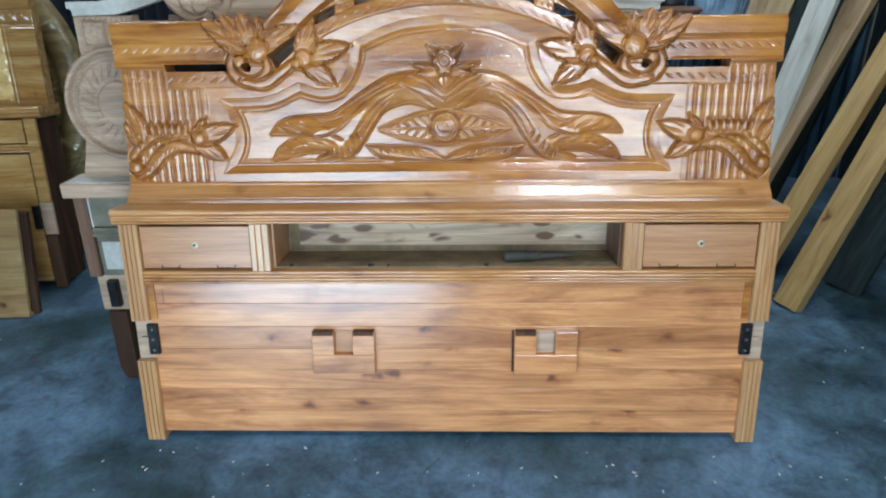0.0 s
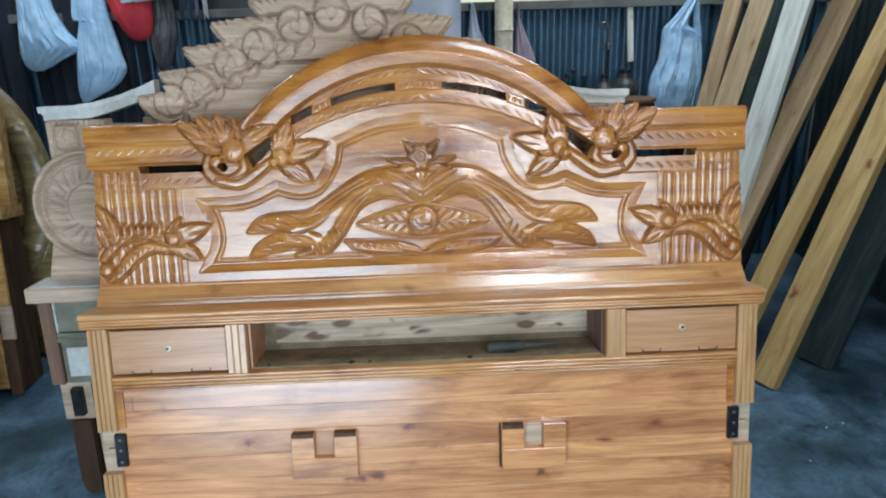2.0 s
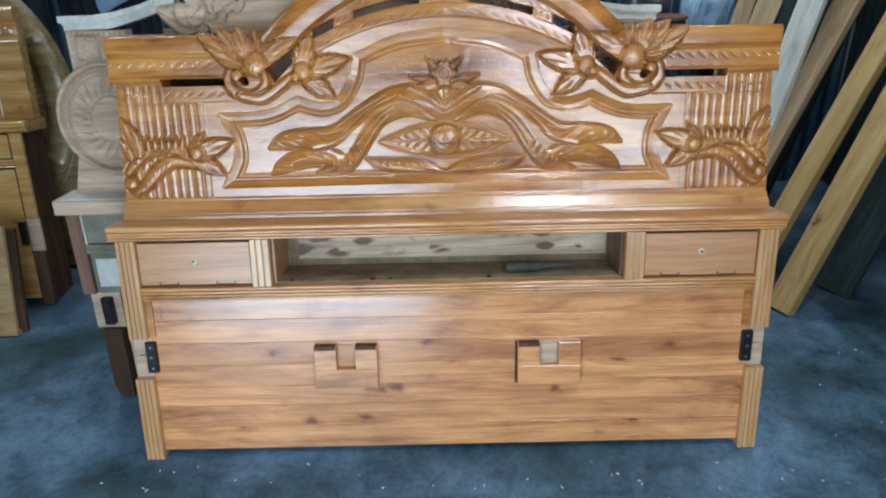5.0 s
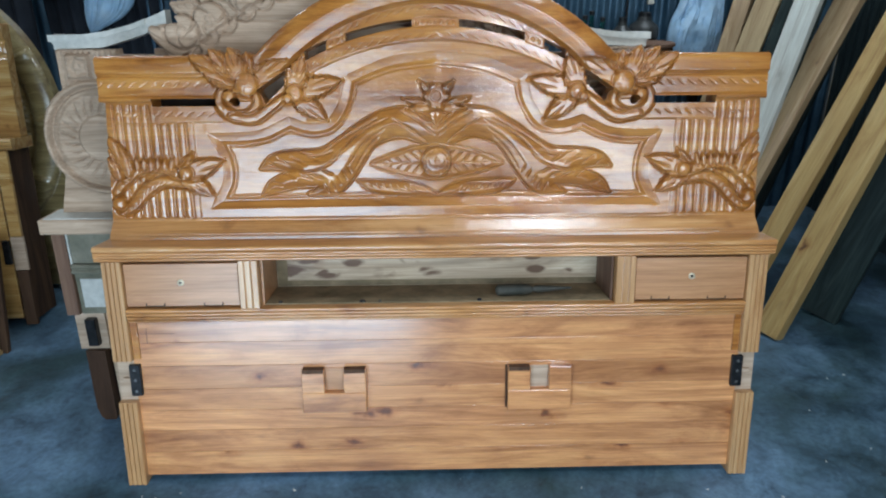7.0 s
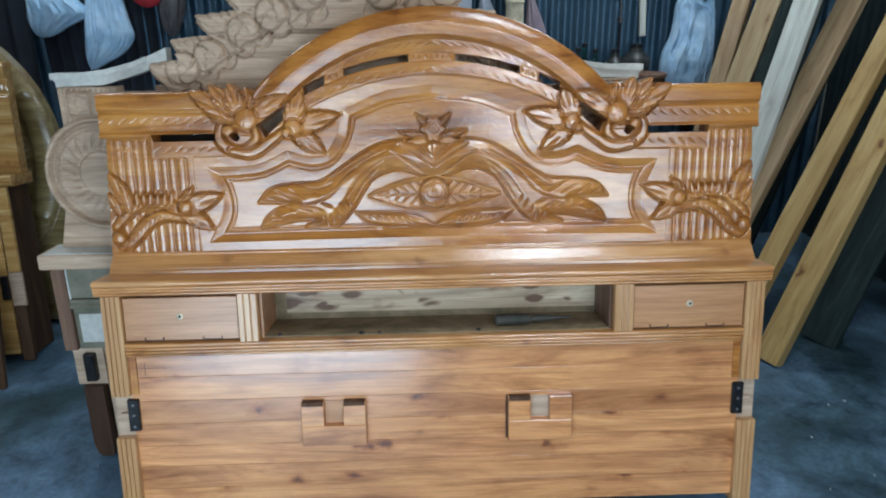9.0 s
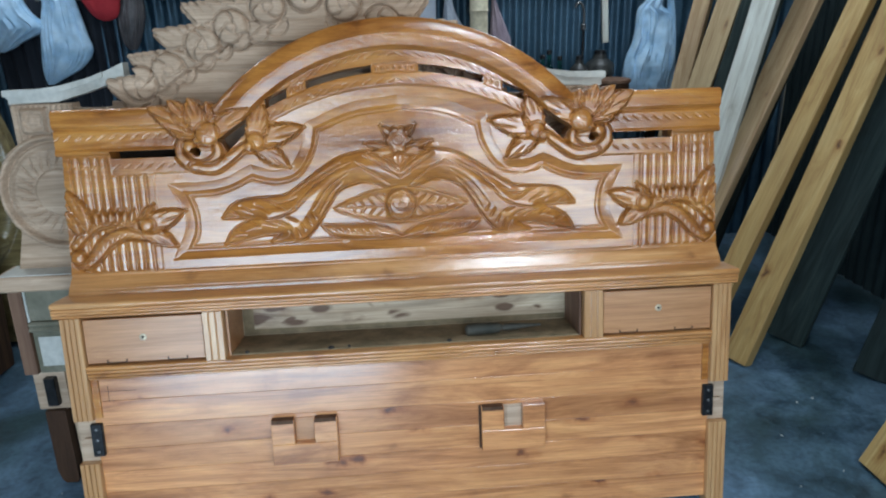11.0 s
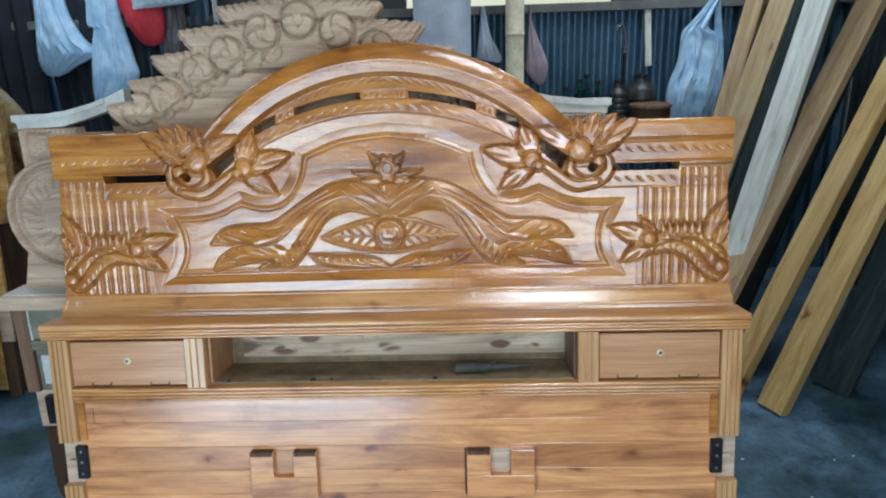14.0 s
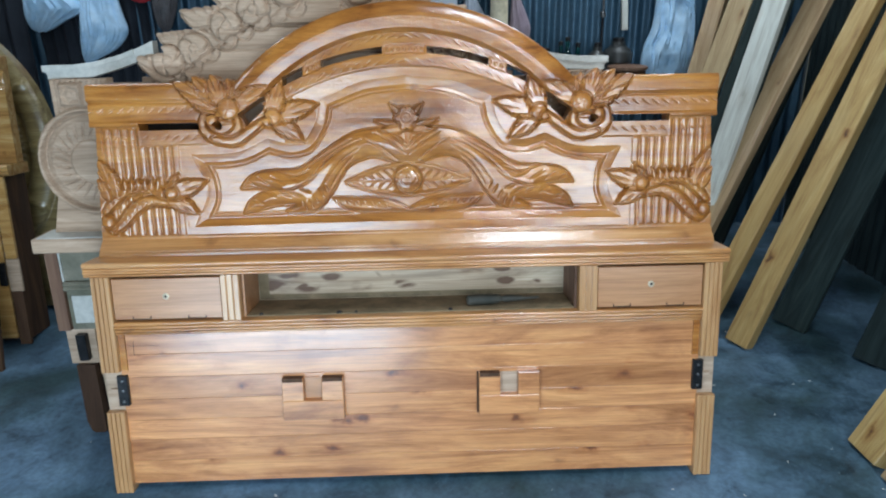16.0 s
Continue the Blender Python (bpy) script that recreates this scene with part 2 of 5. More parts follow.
# near-black that stands for the shade seen through the left slot
SLOT_SHADE = plain("slot_shade_black", (0.010, 0.006, 0.004), (0.020, 0.013, 0.009), 8, 0.8, spec=0.2)
# dark brown for the shaded gaps drawn on the tenon blocks
GAP_SHADE = plain("gap_shade_brown", (0.055, 0.026, 0.014), (0.11, 0.055, 0.030), 30, 0.7, spec=0.2)
GOLD = wood("golden_varnish", (0.339, 0.165, 0.0473), (0.511, 0.29, 0.0945), (0.657, 0.459, 0.203), rough=0.3, coat=0.8, coat_rough=0.1, knots=0.4)
VINYL = plain("golden_vinyl", (0.661, 0.448, 0.168), (0.85, 0.609, 0.263), 20, 0.32, coat=0.4, relief=0.08, fine=90)
OLIVE = wood("aged_carved_wood", (0.162, 0.112, 0.0459), (0.254, 0.19, 0.0803), (0.365, 0.302, 0.15), rough=0.35, coat=0.5, knots=0.0)
PLANK = wood("sawn_plank", (0.319, 0.18, 0.0581), (0.435, 0.277, 0.0985), (0.521, 0.367, 0.157), along="z", rough=0.6, coat=0.1, knots=0.9, shift=True)
PLANKX = wood("bed_board_wood", (0.265, 0.156, 0.0595), (0.39, 0.254, 0.111), (0.484, 0.353, 0.178), rough=0.4, coat=0.4, coat_rough=0.2, knots=0.9)
BROWN_RED = wood("reddish_bare_wood", (0.118, 0.0567, 0.034), (0.178, 0.0951, 0.0578), (0.253, 0.151, 0.0952), along="z", rough=0.65, coat=0.0, knots=0.2)
PLANK_RED = wood("brown_plank", (0.276, 0.17, 0.0838), (0.381, 0.258, 0.139), (0.507, 0.38, 0.223), along="z", rough=0.6, coat=0.05, knots=0.5, shift=True)
PLANK_TAN = wood("tan_plank", (0.383, 0.262, 0.136), (0.51, 0.381, 0.209), (0.616, 0.5, 0.308), along="z", rough=0.6, coat=0.05, knots=0.7, shift=True)
PLANK_DARK = wood("dark_grey_plank", (0.00709, 0.0128, 0.0131), (0.014, 0.0249, 0.0246), (0.0265, 0.0433, 0.0406), along="z", rough=0.75, coat=0, knots=0.3, shift=True, spec=0.25)
PLANK_GREY = wood("weathered_plank", (0.419, 0.418, 0.374), (0.579, 0.596, 0.546), (0.698, 0.731, 0.678), along="z", rough=0.7, coat=0, knots=0.4, shift=True)
IRON = plain("black_iron", (0.010, 0.010, 0.011), (0.03, 0.03, 0.032), 30, 0.42, 0.6)
DULL = plain("dull_steel", (0.10, 0.10, 0.10), (0.18, 0.18, 0.18), 30, 0.4, 0.8)
BRASS = plain("lock_metal", (0.475, 0.378, 0.256), (0.59, 0.479, 0.337), 30, 0.45, 0.35)
RUBBER = plain("dark_green_handle", (0.033, 0.0342, 0.0266), (0.0726, 0.0646, 0.0513), 20, 0.6, spec=0.25)
CEMENT = cement()
SHEET = plain("dark_sheet_iron", (0.028, 0.0686, 0.109), (0.0657, 0.137, 0.204), 3, 0.40, 0.45)
BLACK_SHEET = plain("blackish_sheet_iron", (0.008, 0.017, 0.019), (0.022, 0.036, 0.038), 3, 0.6, 0.2)
PLASTER = plain("dirty_plaster", (0.09, 0.088, 0.08), (0.18, 0.175, 0.165), 2, 0.85)
ROOF = plain("sooty_roof", (0.035, 0.035, 0.035), (0.08, 0.078, 0.075), 2, 0.8)
BLUE = plain("blue_plastic", (0.30, 0.50, 0.70), (0.50, 0.68, 0.84), 9, 0.38, relief=0.5, fine=26)
PALE_BLUE = plain("pale_blue_plastic", (0.42, 0.55, 0.66), (0.68, 0.76, 0.82), 30, 0.4, fine=40)
SMOKE = plain("smoky_plastic", (0.060, 0.058, 0.062), (0.13, 0.115, 0.12), 12, 0.35, relief=0.5, fine=30)
NAVY = plain("navy_wall_cover", (0.00495, 0.00869, 0.0161), (0.0149, 0.0211, 0.0322), 6, 0.9, fine=200)
RED = plain("red_cloth", (0.386, 0.0163, 0.028), (0.585, 0.038, 0.05), 8, 0.8, fine=200)
PINK = plain("mauve_cloth", (0.30, 0.23, 0.28), (0.42, 0.34, 0.38), 8, 0.85, fine=200)
GREY = plain("grey_cloth", (0.34, 0.385, 0.463), (0.578, 0.63, 0.722), 5, 0.85, fine=150)
SLATE = plain("slate_blue_cloth", (0.07, 0.11, 0.16), (0.13, 0.18, 0.25), 8, 0.85, fine=150)
WHITE = plain("white_cloth", (0.62, 0.66, 0.70), (0.80, 0.82, 0.84), 8, 0.8, fine=150)
BAMBOO = plain("bamboo", (0.517, 0.45, 0.308), (0.862, 0.78, 0.583), 14, 0.55)
CHIPS = plain("wood_chips", (0.46, 0.45, 0.40), (0.70, 0.69, 0.63), 40, 0.8)


def glass(name, colour, rough=0.03):
    m, nodes, links, b = shader(name, rough)
    b.inputs["Base Color"].default_value = (*colour, 1)
    b.inputs["Transmission Weight"].default_value = 1.0
    b.inputs["IOR"].default_value = 1.45
    return m


JAR = plain("dusty_brown_jar", (0.0165, 0.018, 0.018), (0.036, 0.036, 0.033), 16, 0.45)
BOTTLE = glass("green_bottle_glass", (0.22, 0.70, 0.52), 0.06)


# ---- building blocks ----
def part(name, bm, material, parent=None, label="", angle=35):
    """Links a bmesh as one mesh object under a thing or a part."""
    me = bpy.data.meshes.new(name)
    bm.to_mesh(me)
    bm.free()
    me.materials.append(material)
    me.polygons.foreach_set("use_smooth", [True] * len(me.polygons))
    me.set_sharp_from_angle(angle=radians(angle))
    ob = new(name, me)
    ob.parent = parent
    if label:
        ob["label"] = label
    return ob


def thing(name, m, label, category, group=""):
    ob = new(name)
    ob.empty_display_size = 0.1
    ob.matrix_world = m
    return tagged(ob, label, category, group)


def box(x0, x1, y0, y1, z0, z1, b=0.002, bm=None):
    bm = bm or bmesh.new()
    mid = Matrix.Translation(((x0 + x1) / 2, (y0 + y1) / 2, (z0 + z1) / 2)) @ Matrix.Diagonal((x1 - x0, y1 - y0, z1 - z0, 1))
    made = bmesh.ops.create_cube(bm, size=1, matrix=mid)
    if b:
        edges = {e for v in made["verts"] for e in v.link_edges}
        bmesh.ops.bevel(bm, geom=list(edges), offset=b, segments=1, affect="EDGES")
    return bm


def prism(outline, axis, a, b, bm=None):
    """Pulls an outline along an axis: (y, z) along x, (x, z) along y, (x, y) along z."""
    bm = bm or bmesh.new()

    def at(u, v, w):
        return {"x": (w, u, v), "y": (u, w, v), "z": (u, v, w)}[axis]

    ends = [[bm.verts.new(at(u, v, w)) for u, v in outline] for w in (a, b)]
    n = len(outline)
    for i in range(n):
        bm.faces.new((ends[0][i], ends[0][(i + 1) % n], ends[1][(i + 1) % n], ends[1][i]))
    bm.faces.new(ends[0])
    bm.faces.new(ends[1])
    bmesh.ops.recalc_face_normals(bm, faces=bm.faces)
    return bm


def lathe(profile, n=20, bm=None, squash=1.0, at=(0, 0, 0)):
    """Turns (radius, height) pairs about the upright axis."""
    bm = bm or bmesh.new()
    rings = [[bm.verts.new((at[0] + r * math.cos(2 * math.pi * i / n), at[1] + squash * r * math.sin(2 * math.pi * i / n), at[2] + z)) for i in range(n)] for r, z in profile]
    for lo, hi in zip(rings, rings[1:]):
        for i in range(n):
            bm.faces.new((lo[i], lo[(i + 1) % n], hi[(i + 1) % n], hi[i]))
    bm.faces.new(rings[0][::-1])
    bm.faces.new(rings[-1])
    return bm


def fluted(x0, x1, yf, yb, n, deep):
    """An outline of a post whose flat front has n - 1 fine rounded grooves."""
    pts = [(x0, yb), (x0, yf + 0.002), (x0 + 0.002, yf)]
    w = (x1 - x0) / n
    for i in range(1, n):
        for k in range(5):
            a = math.pi * k / 4
            pts.append((x0 + w * i - 0.16 * w * math.cos(a), yf + deep * math.sin(a)))
    return pts + [(x1 - 0.002, yf), (x1, yf + 0.002), (x1, yb)]


# ---- relief carving ----
def spline(pts, n=8):
    p = [np.array(q, float) for q in pts]
    p = [2 * p[0] - p[1], *p, 2 * p[-1] - p[-2]]
    out = []
    for a, b, c, d in zip(p, p[1:], p[2:], p[3:]):
        for t in np.arange(n) / n:
            out.append(0.5 * (2 * b + (c - a) * t + (2 * a - 5 * b + 4 * c - d) * t * t + (3 * b - a - 3 * c + d) * t**3))
    return np.array(out + [p[-2]])


def near(x, z, line):
    """Distance to a line, how far along it that lies (0 to 1), and the signed distance."""
    length = np.r_[0, np.cumsum(np.hypot(*np.diff(line, axis=0).T))]
    best, along, side = np.full(x.shape, 9.0), np.zeros(x.shape), np.zeros(x.shape)
    for (ax, az), (bx, bz), l0, l1 in zip(line, line[1:], length, length[1:]):
        dx, dz = bx - ax, bz - az
        t = np.clip(((x - ax) * dx + (z - az) * dz) / (dx * dx + dz * dz + 1e-12), 0, 1)
        d = np.hypot(x - ax - t * dx, z - az - t * dz)
        hit = d < best
        best = np.where(hit, d, best)
        along = np.where(hit, (l0 + t * (l1 - l0)) / length[-1], along)
        side = np.where(hit, np.sign((x - ax) * dz - (z - az) * dx) * d, side)
    return best, along, side


def step(d, w):
    t = np.clip(d / w + 0.5, 0, 1)
    return t * t * (3 - 2 * t)


def in_outline(x, z, line):
    odd = np.zeros(x.shape, bool)
    for (ax, az), (bx, bz) in zip(line, np.roll(line, -1, 0)):
        if az != bz:
            odd ^= ((az > z) != (bz > z)) & (x < (bx - ax) * (z - az) / (bz - az) + ax)
    return odd


class Carving:
    """A height over a board, worked with strokes like those of a gouge. Only x >= 0 is worked: the board is its own mirror image."""

    def __init__(self, x, z):
        self.x, self.z, self.h, self.out = np.abs(x), z, np.zeros(x.shape), np.full(x.shape, -9.0)

    def stroke(self, pts, width, height, base=0.0, veins=0.0, leaf=True, cut=0.005, rim=False, spine=0.0, gap=0.016):
        line = spline(pts)
        lo, hi = line.min(0) - 0.06, line.max(0) + 0.06
        m = (self.x > lo[0]) & (self.x < hi[0]) & (self.z > lo[1]) & (self.z < hi[1])
        if not m.any():
            return
        d, t, s = near(self.x[m], self.z[m], line)
        w = width * (np.sin(np.pi * np.clip(t, 0, 1) ** 0.75) ** 0.7 + 0.02 if leaf else 1.0 + 0 * t)
        if not leaf:
            w = width * (0.55 + 0.45 * np.sin(np.pi * np.clip(t * 0.9 + 0.1, 0, 1)))
        dome = 0.55 * height * np.sqrt(np.clip(1 - (d / np.maximum(w, 1e-4)) ** 4, 0, 1))
        if veins:
            size = np.hypot(*np.diff(line, axis=0).T).sum()
            dome = dome - veins * np.clip(2.5 * np.sin((t * size - d * 1.1) * 2 * np.pi / gap) - 1.5, 0, 1) * np.clip(d / (0.25 * w + 1e-4), 0, 1)
        if spine:
            dome = dome - spine * np.exp(-((d / 0.0028) ** 2))
        inside = step(w - d, 0.004)
        old = self.h[m]
        new_h = old * (1 - inside) + np.maximum(0.7 * base + dome, old * 0.6) * inside
        new_h = new_h - 1.8 * cut * np.exp(-(((d - w - 0.002) / 0.0030) ** 2))
        self.h[m] = new_h
        if rim:
            self.out[m] = np.maximum(self.out[m], w - d)

    def plate(self, outline, height, base=0.0, bevel=0.012, cut=0.004, rim=False, power=1.7):
        """A flat raised shape with a bevelled edge and a knife line round it."""
        ring = np.array(outline, float)
        lo, hi = ring.min(0) - 0.012, ring.max(0) + 0.012
        m = (self.x > lo[0]) & (self.x < hi[0]) & (self.z > lo[1]) & (self.z < hi[1])
        if not m.any():
            return
        d, _, _ = near(self.x[m], self.z[m], np.concatenate([ring, ring[:1]]))
        d = np.where(in_outline(self.x[m], self.z[m], ring), d, -d)
        top = base + height * (1 - (1 - np.clip(d / bevel, 0, 1)) ** power)
        inside = step(d, 0.0024)
        h = self.h[m] * (1 - inside) + top * inside
        self.h[m] = h - 1.6 * cut * np.exp(-(((d + 0.0018) / 0.0024) ** 2))
        if rim:
            self.out[m] = np.maximum(self.out[m], d)

    def cuts(self, lines, width=0.0035, depth=0.004, bend=0.0):
        """V cuts that start thin, open and run out again."""
        for line in lines:
            line = spline(line, 5) if len(line) > 2 else np.array(line, float)
            lo, hi = line.min(0) - 0.01, line.max(0) + 0.01
            m = (self.x > lo[0]) & (self.x < hi[0]) & (self.z > lo[1]) & (self.z < hi[1])
            if m.any():
                d, t, _ = near(self.x[m], self.z[m], line)
                self.h[m] -= 1.7 * depth * np.clip(1 - d / width, 0, 1) * (0.35 + 0.65 * np.sin(np.pi * np.clip(t, 0, 1)))

    def leaf(self, foot, tip, width, height, base=0.0, pitch=0.013, depth=0.006, rim=False, teeth=0.16):
        """A flat fringed leaf: a notched edge, slanting V cuts from the edge towards the rib."""
        dx, dz = tip[0] - foot[0], tip[1] - foot[1]
        size = math.hypot(dx, dz)
        u = ((self.x - foot[0]) * dx + (self.z - foot[1]) * dz) / size
        v = ((self.x - foot[0]) * dz - (self.z - foot[1]) * dx) / size
        t = np.clip(u / size, 0, 1)
        phase = (u + 0.35 * np.abs(v)) / pitch + 0.25 * np.sign(v)
        w = width * np.clip(np.sin(np.pi * t**0.72), 0, 1) ** 0.75 * (1 - teeth * (phase % 1) * np.clip(t * 3, 0, 1))
        d = np.minimum(w - np.abs(v), np.minimum(u, size - u) + 0.004)
        turn = np.arctan2(v, u + 0.25 * size)
        lines = np.abs((turn / 0.19 + 0.3 * math.sin(37 * tip[0])) % 1 - 0.5) * 0.19 * np.hypot(v, u + 0.25 * size)
        reach = np.maximum(np.abs(v) / (w + 1e-4), 1.15 * t)
        cut = depth * np.clip(1 - lines / 0.0040, 0, 1) * np.clip((reach - 0.48) / 0.25, 0, 1)
        top = base + height * np.clip(d / 0.005, 0, 1) ** 0.5 - cut
        inside = step(d, 0.0024)
        self.h = self.h * (1 - inside) + np.maximum(top, self.h * 0.5) * inside - 0.008 * np.exp(-(((d + 0.0018) / 0.0024) ** 2))
        if rim:
            self.out = np.maximum(self.out, d)

    def ball(self, cx, cz, r, height, base=0.0, dents=3, turn=0.6):
        """A round knob with a few gouge marks on it."""
        d, a = np.hypot(self.x - cx, self.z - cz), np.arctan2(self.z - cz, self.x - cx)
        top = base + height * np.sqrt(np.clip(1 - (d / r) ** 2.6, 0, 1))
        top = top - 0.22 * height * np.clip(1 - np.abs(np.sin(0.5 * dents * (a - turn) + 26 * d)) / 0.22, 0, 1) * (d > 0.2 * r) * (d < 0.85 * r)
        inside = step(r - d, 0.003)
        self.h = self.h * (1 - inside) + top * inside - 0.006 * np.exp(-(((d - r - 0.002) / 0.003) ** 2))

    def boss(self, cx, cz, r, height, base=0.0, turns=2, petals=0):
        d, a = np.hypot(self.x - cx, self.z - cz), np.arctan2(self.z - cz, self.x - cx)
        edge = r * (1 + (0.16 * np.cos(petals * a) if petals else 0))
        dome = 0.55 * height * np.sqrt(np.clip(1 - (d / edge) ** 4, 0, 1))
        dome = dome - 0.32 * height * np.clip(2.5 * np.cos(a - d / r * 4.5 * turns) - 1.5, 0, 1) * (d > 0.12 * r) * (d < 0.74 * r)
        dome = dome - 0.20 * height * (np.exp(-(((d - 0.78 * r) / 0.0022) ** 2)) + np.clip(np.cos(20 * a), 0, 1) * (d > 0.80 * r))
        inside = step(edge - d, 0.004)
        self.h = self.h * (1 - inside) + (0.7 * base + 0.65 * dome) * inside - 0.006 * np.exp(-(((d - edge - 0.002) / 0.003) ** 2))


def carved(parent, worker, x0, x1, z0, z1, size, front, back, names, material):
    """Meshes of a carved board. worker(x, z) gives height, the depth inside the outline, and the piece that each spot belongs to."""
    nx, nz = int(round((x1 - x0) / size)) + 1, int(round((z1 - z0) / size)) + 1
    gx, gz = np.meshgrid(np.linspace(x0, x1, nx), np.linspace(z0, z1, nz), indexing="ij")
    h, inside, piece = worker(gx, gz)
    ok = inside > -0.6 * size
    cell = ok[:-1, :-1] & ok[1:, :-1] & ok[1:, 1:] & ok[:-1, 1:]
    count = np.zeros((nx, nz), int)
    for a, b in ((0, 0), (1, 0), (1, 1), (0, 1)):
        count[a : nx - 1 + a, b : nz - 1 + b] += cell
    sx, sz = np.gradient(inside, size)
    long = np.maximum(sx * sx + sz * sz, 0.2)
    edge = (count > 0) & (count < 4)
    move = np.where(edge, np.clip(inside, -1.2 * size, 1.2 * size), 0)
    gx, gz = gx - move * sx / long, gz - move * sz / long
    hx, hz = np.gradient(h, size)
    normal = np.stack([-hx, -np.ones_like(hx), -hz], -1)
    normal /= np.linalg.norm(normal, axis=-1, keepdims=True)
    where = np.stack([gx, front - h, gz], -1).reshape(-1, 3)
    behind = np.stack([gx, np.full_like(gx, back), gz], -1).reshape(-1, 3)
    ident = np.arange(nx * nz).reshape(nx, nz)
    corners = np.stack([ident[:-1, :-1], ident[1:, :-1], ident[1:, 1:], ident[:-1, 1:]], -1)
    mine = piece[:-1, :-1]
    every = corners[cell]
    shared = np.concatenate([every[:, (k + 1) % 4] * nx * nz + every[:, k] for k in range(4)])
    made = []
    for n, (name, label) in enumerate(names):
        quads = corners[cell & (mine == n)]
        if not len(quads):
            continue
        # walls where no neighbour of the board goes on
        sides = np.concatenate([quads[:, [k, (k + 1) % 4]] for k in range(4)])
        rim = sides[~np.isin(sides[:, 0] * nx * nz + sides[:, 1], shared)]
        used = np.unique(quads)
        slot = np.full(nx * nz, -1)
        slot[used] = np.arange(len(used))
        q, total = slot[quads], len(used)
        r = slot[rim] if len(rim) else np.zeros((0, 2), int)
        faces = np.concatenate([q, q[:, ::-1] + total, np.stack([r[:, 0], r[:, 0] + total, r[:, 1] + total, r[:, 1]], -1)])
        me = bpy.data.meshes.new(name)
        verts = np.concatenate([where[used], behind[used]])
        me.vertices.add(len(verts))
        me.vertices.foreach_set("co", verts.ravel())
        me.loops.add(faces.size)
        me.loops.foreach_set("vertex_index", faces.ravel().astype(np.int32))
        me.polygons.add(len(faces))
        me.polygons.foreach_set("loop_start", np.arange(0, faces.size, 4, dtype=np.int32))
        me.polygons.foreach_set("use_smooth", np.ones(len(faces), bool))
        me.update(calc_edges=True)
        me.validate()
        me.materials.append(material[n] if isinstance(material, tuple) else material)
        flat = np.zeros((faces.size, 3), np.float32)
        flat[: q.size] = normal.reshape(-1, 3)[used][q.ravel()]
        flat[q.size : 2 * q.size] = (0, 1, 0)
        if len(r):
            d = where[used][r[:, 1]] - where[used][r[:, 0]]
            out = np.stack([d[:, 2], 0 * d[:, 0], -d[:, 0]], -1)
            out /= np.maximum(np.linalg.norm(out, axis=1, keepdims=True), 1e-9)
            flat[2 * q.size :] = np.repeat(out, 4, 0)
        me.normals_split_custom_set(flat.tolist())
        ob = new(name, me)
        ob.parent = parent
        if label:
            ob["label"] = label
        made.append(ob)
    return made


# ---- the shed ----
def solid_wall(name, axis, at, thick, us, vs, holes, material, label):
    """A wall on a grid of cuts along it (us) and upwards (vs); holes name the open cells."""
    bm = bmesh.new()
    solid = {(i, j) for i in range(len(us) - 1) for j in range(len(vs) - 1)} - set(holes)

    def at3(u, w, v):
        return (u, w, v) if axis == "y" else (w, u, v)

    def quad(*c):
        bm.faces.new([bm.verts.new(at3(*k)) for k in c])

    for i, j in solid:
        u0, u1, v0, v1, w0, w1 = us[i], us[i + 1], vs[j], vs[j + 1], at, at + thick
        quad((u0, w0, v0), (u1, w0, v0), (u1, w0, v1), (u0, w0, v1))
        quad((u0, w1, v0), (u0, w1, v1), (u1, w1, v1), (u1, w1, v0))
        for di, dj, c in ((-1, 0, ((u0, w0, v0), (u0, w0, v1), (u0, w1, v1), (u0, w1, v0))), (1, 0, ((u1, w0, v0), (u1, w1, v0), (u1, w1, v1), (u1, w0, v1))),
                          (0, -1, ((u0, w0, v0), (u0, w1, v0), (u1, w1, v0), (u1, w0, v0))), (0, 1, ((u0, w0, v1), (u1, w0, v1), (u1, w1, v1), (u0, w1, v1)))):
            if (i + di, j + dj) not in solid:
                quad(*c)
    bmesh.ops.remove_doubles(bm, verts=bm.verts, dist=1e-5)
    bmesh.ops.recalc_face_normals(bm, faces=bm.faces)
    return tagged(part(name, bm, material), label, "wall", kind="structure")


def sheet_wall(name, u0, u1, z0, z1, place, material, label, pitch=0.076, deep=0.006):
    """Corrugated sheet; place(u, w, z) lays it out, w being the depth of the wave."""
    bm = bmesh.new()
    n = int((u1 - u0) / pitch * 8)
    rows = []
    for k in range(n + 1):
        u = u0 + (u1 - u0) * k / n
        w = deep * math.sin(2 * math.pi * u / pitch)
        rows.append([bm.verts.new(place(u, w + d, z)) for z, d in ((z0, 0), (z1, 0), (z1, 0.012), (z0, 0.012))])
    for a, b in zip(rows, rows[1:]):
        for i in range(4):
            bm.faces.new((a[i], b[i], b[(i + 1) % 4], a[(i + 1) % 4]))
    bm.faces.new(rows[0])
    bm.faces.new(rows[-1][::-1])
    bmesh.ops.recalc_face_normals(bm, faces=bm.faces)
    return tagged(part(name, bm, material, angle=70), label, "wall", kind="structure")


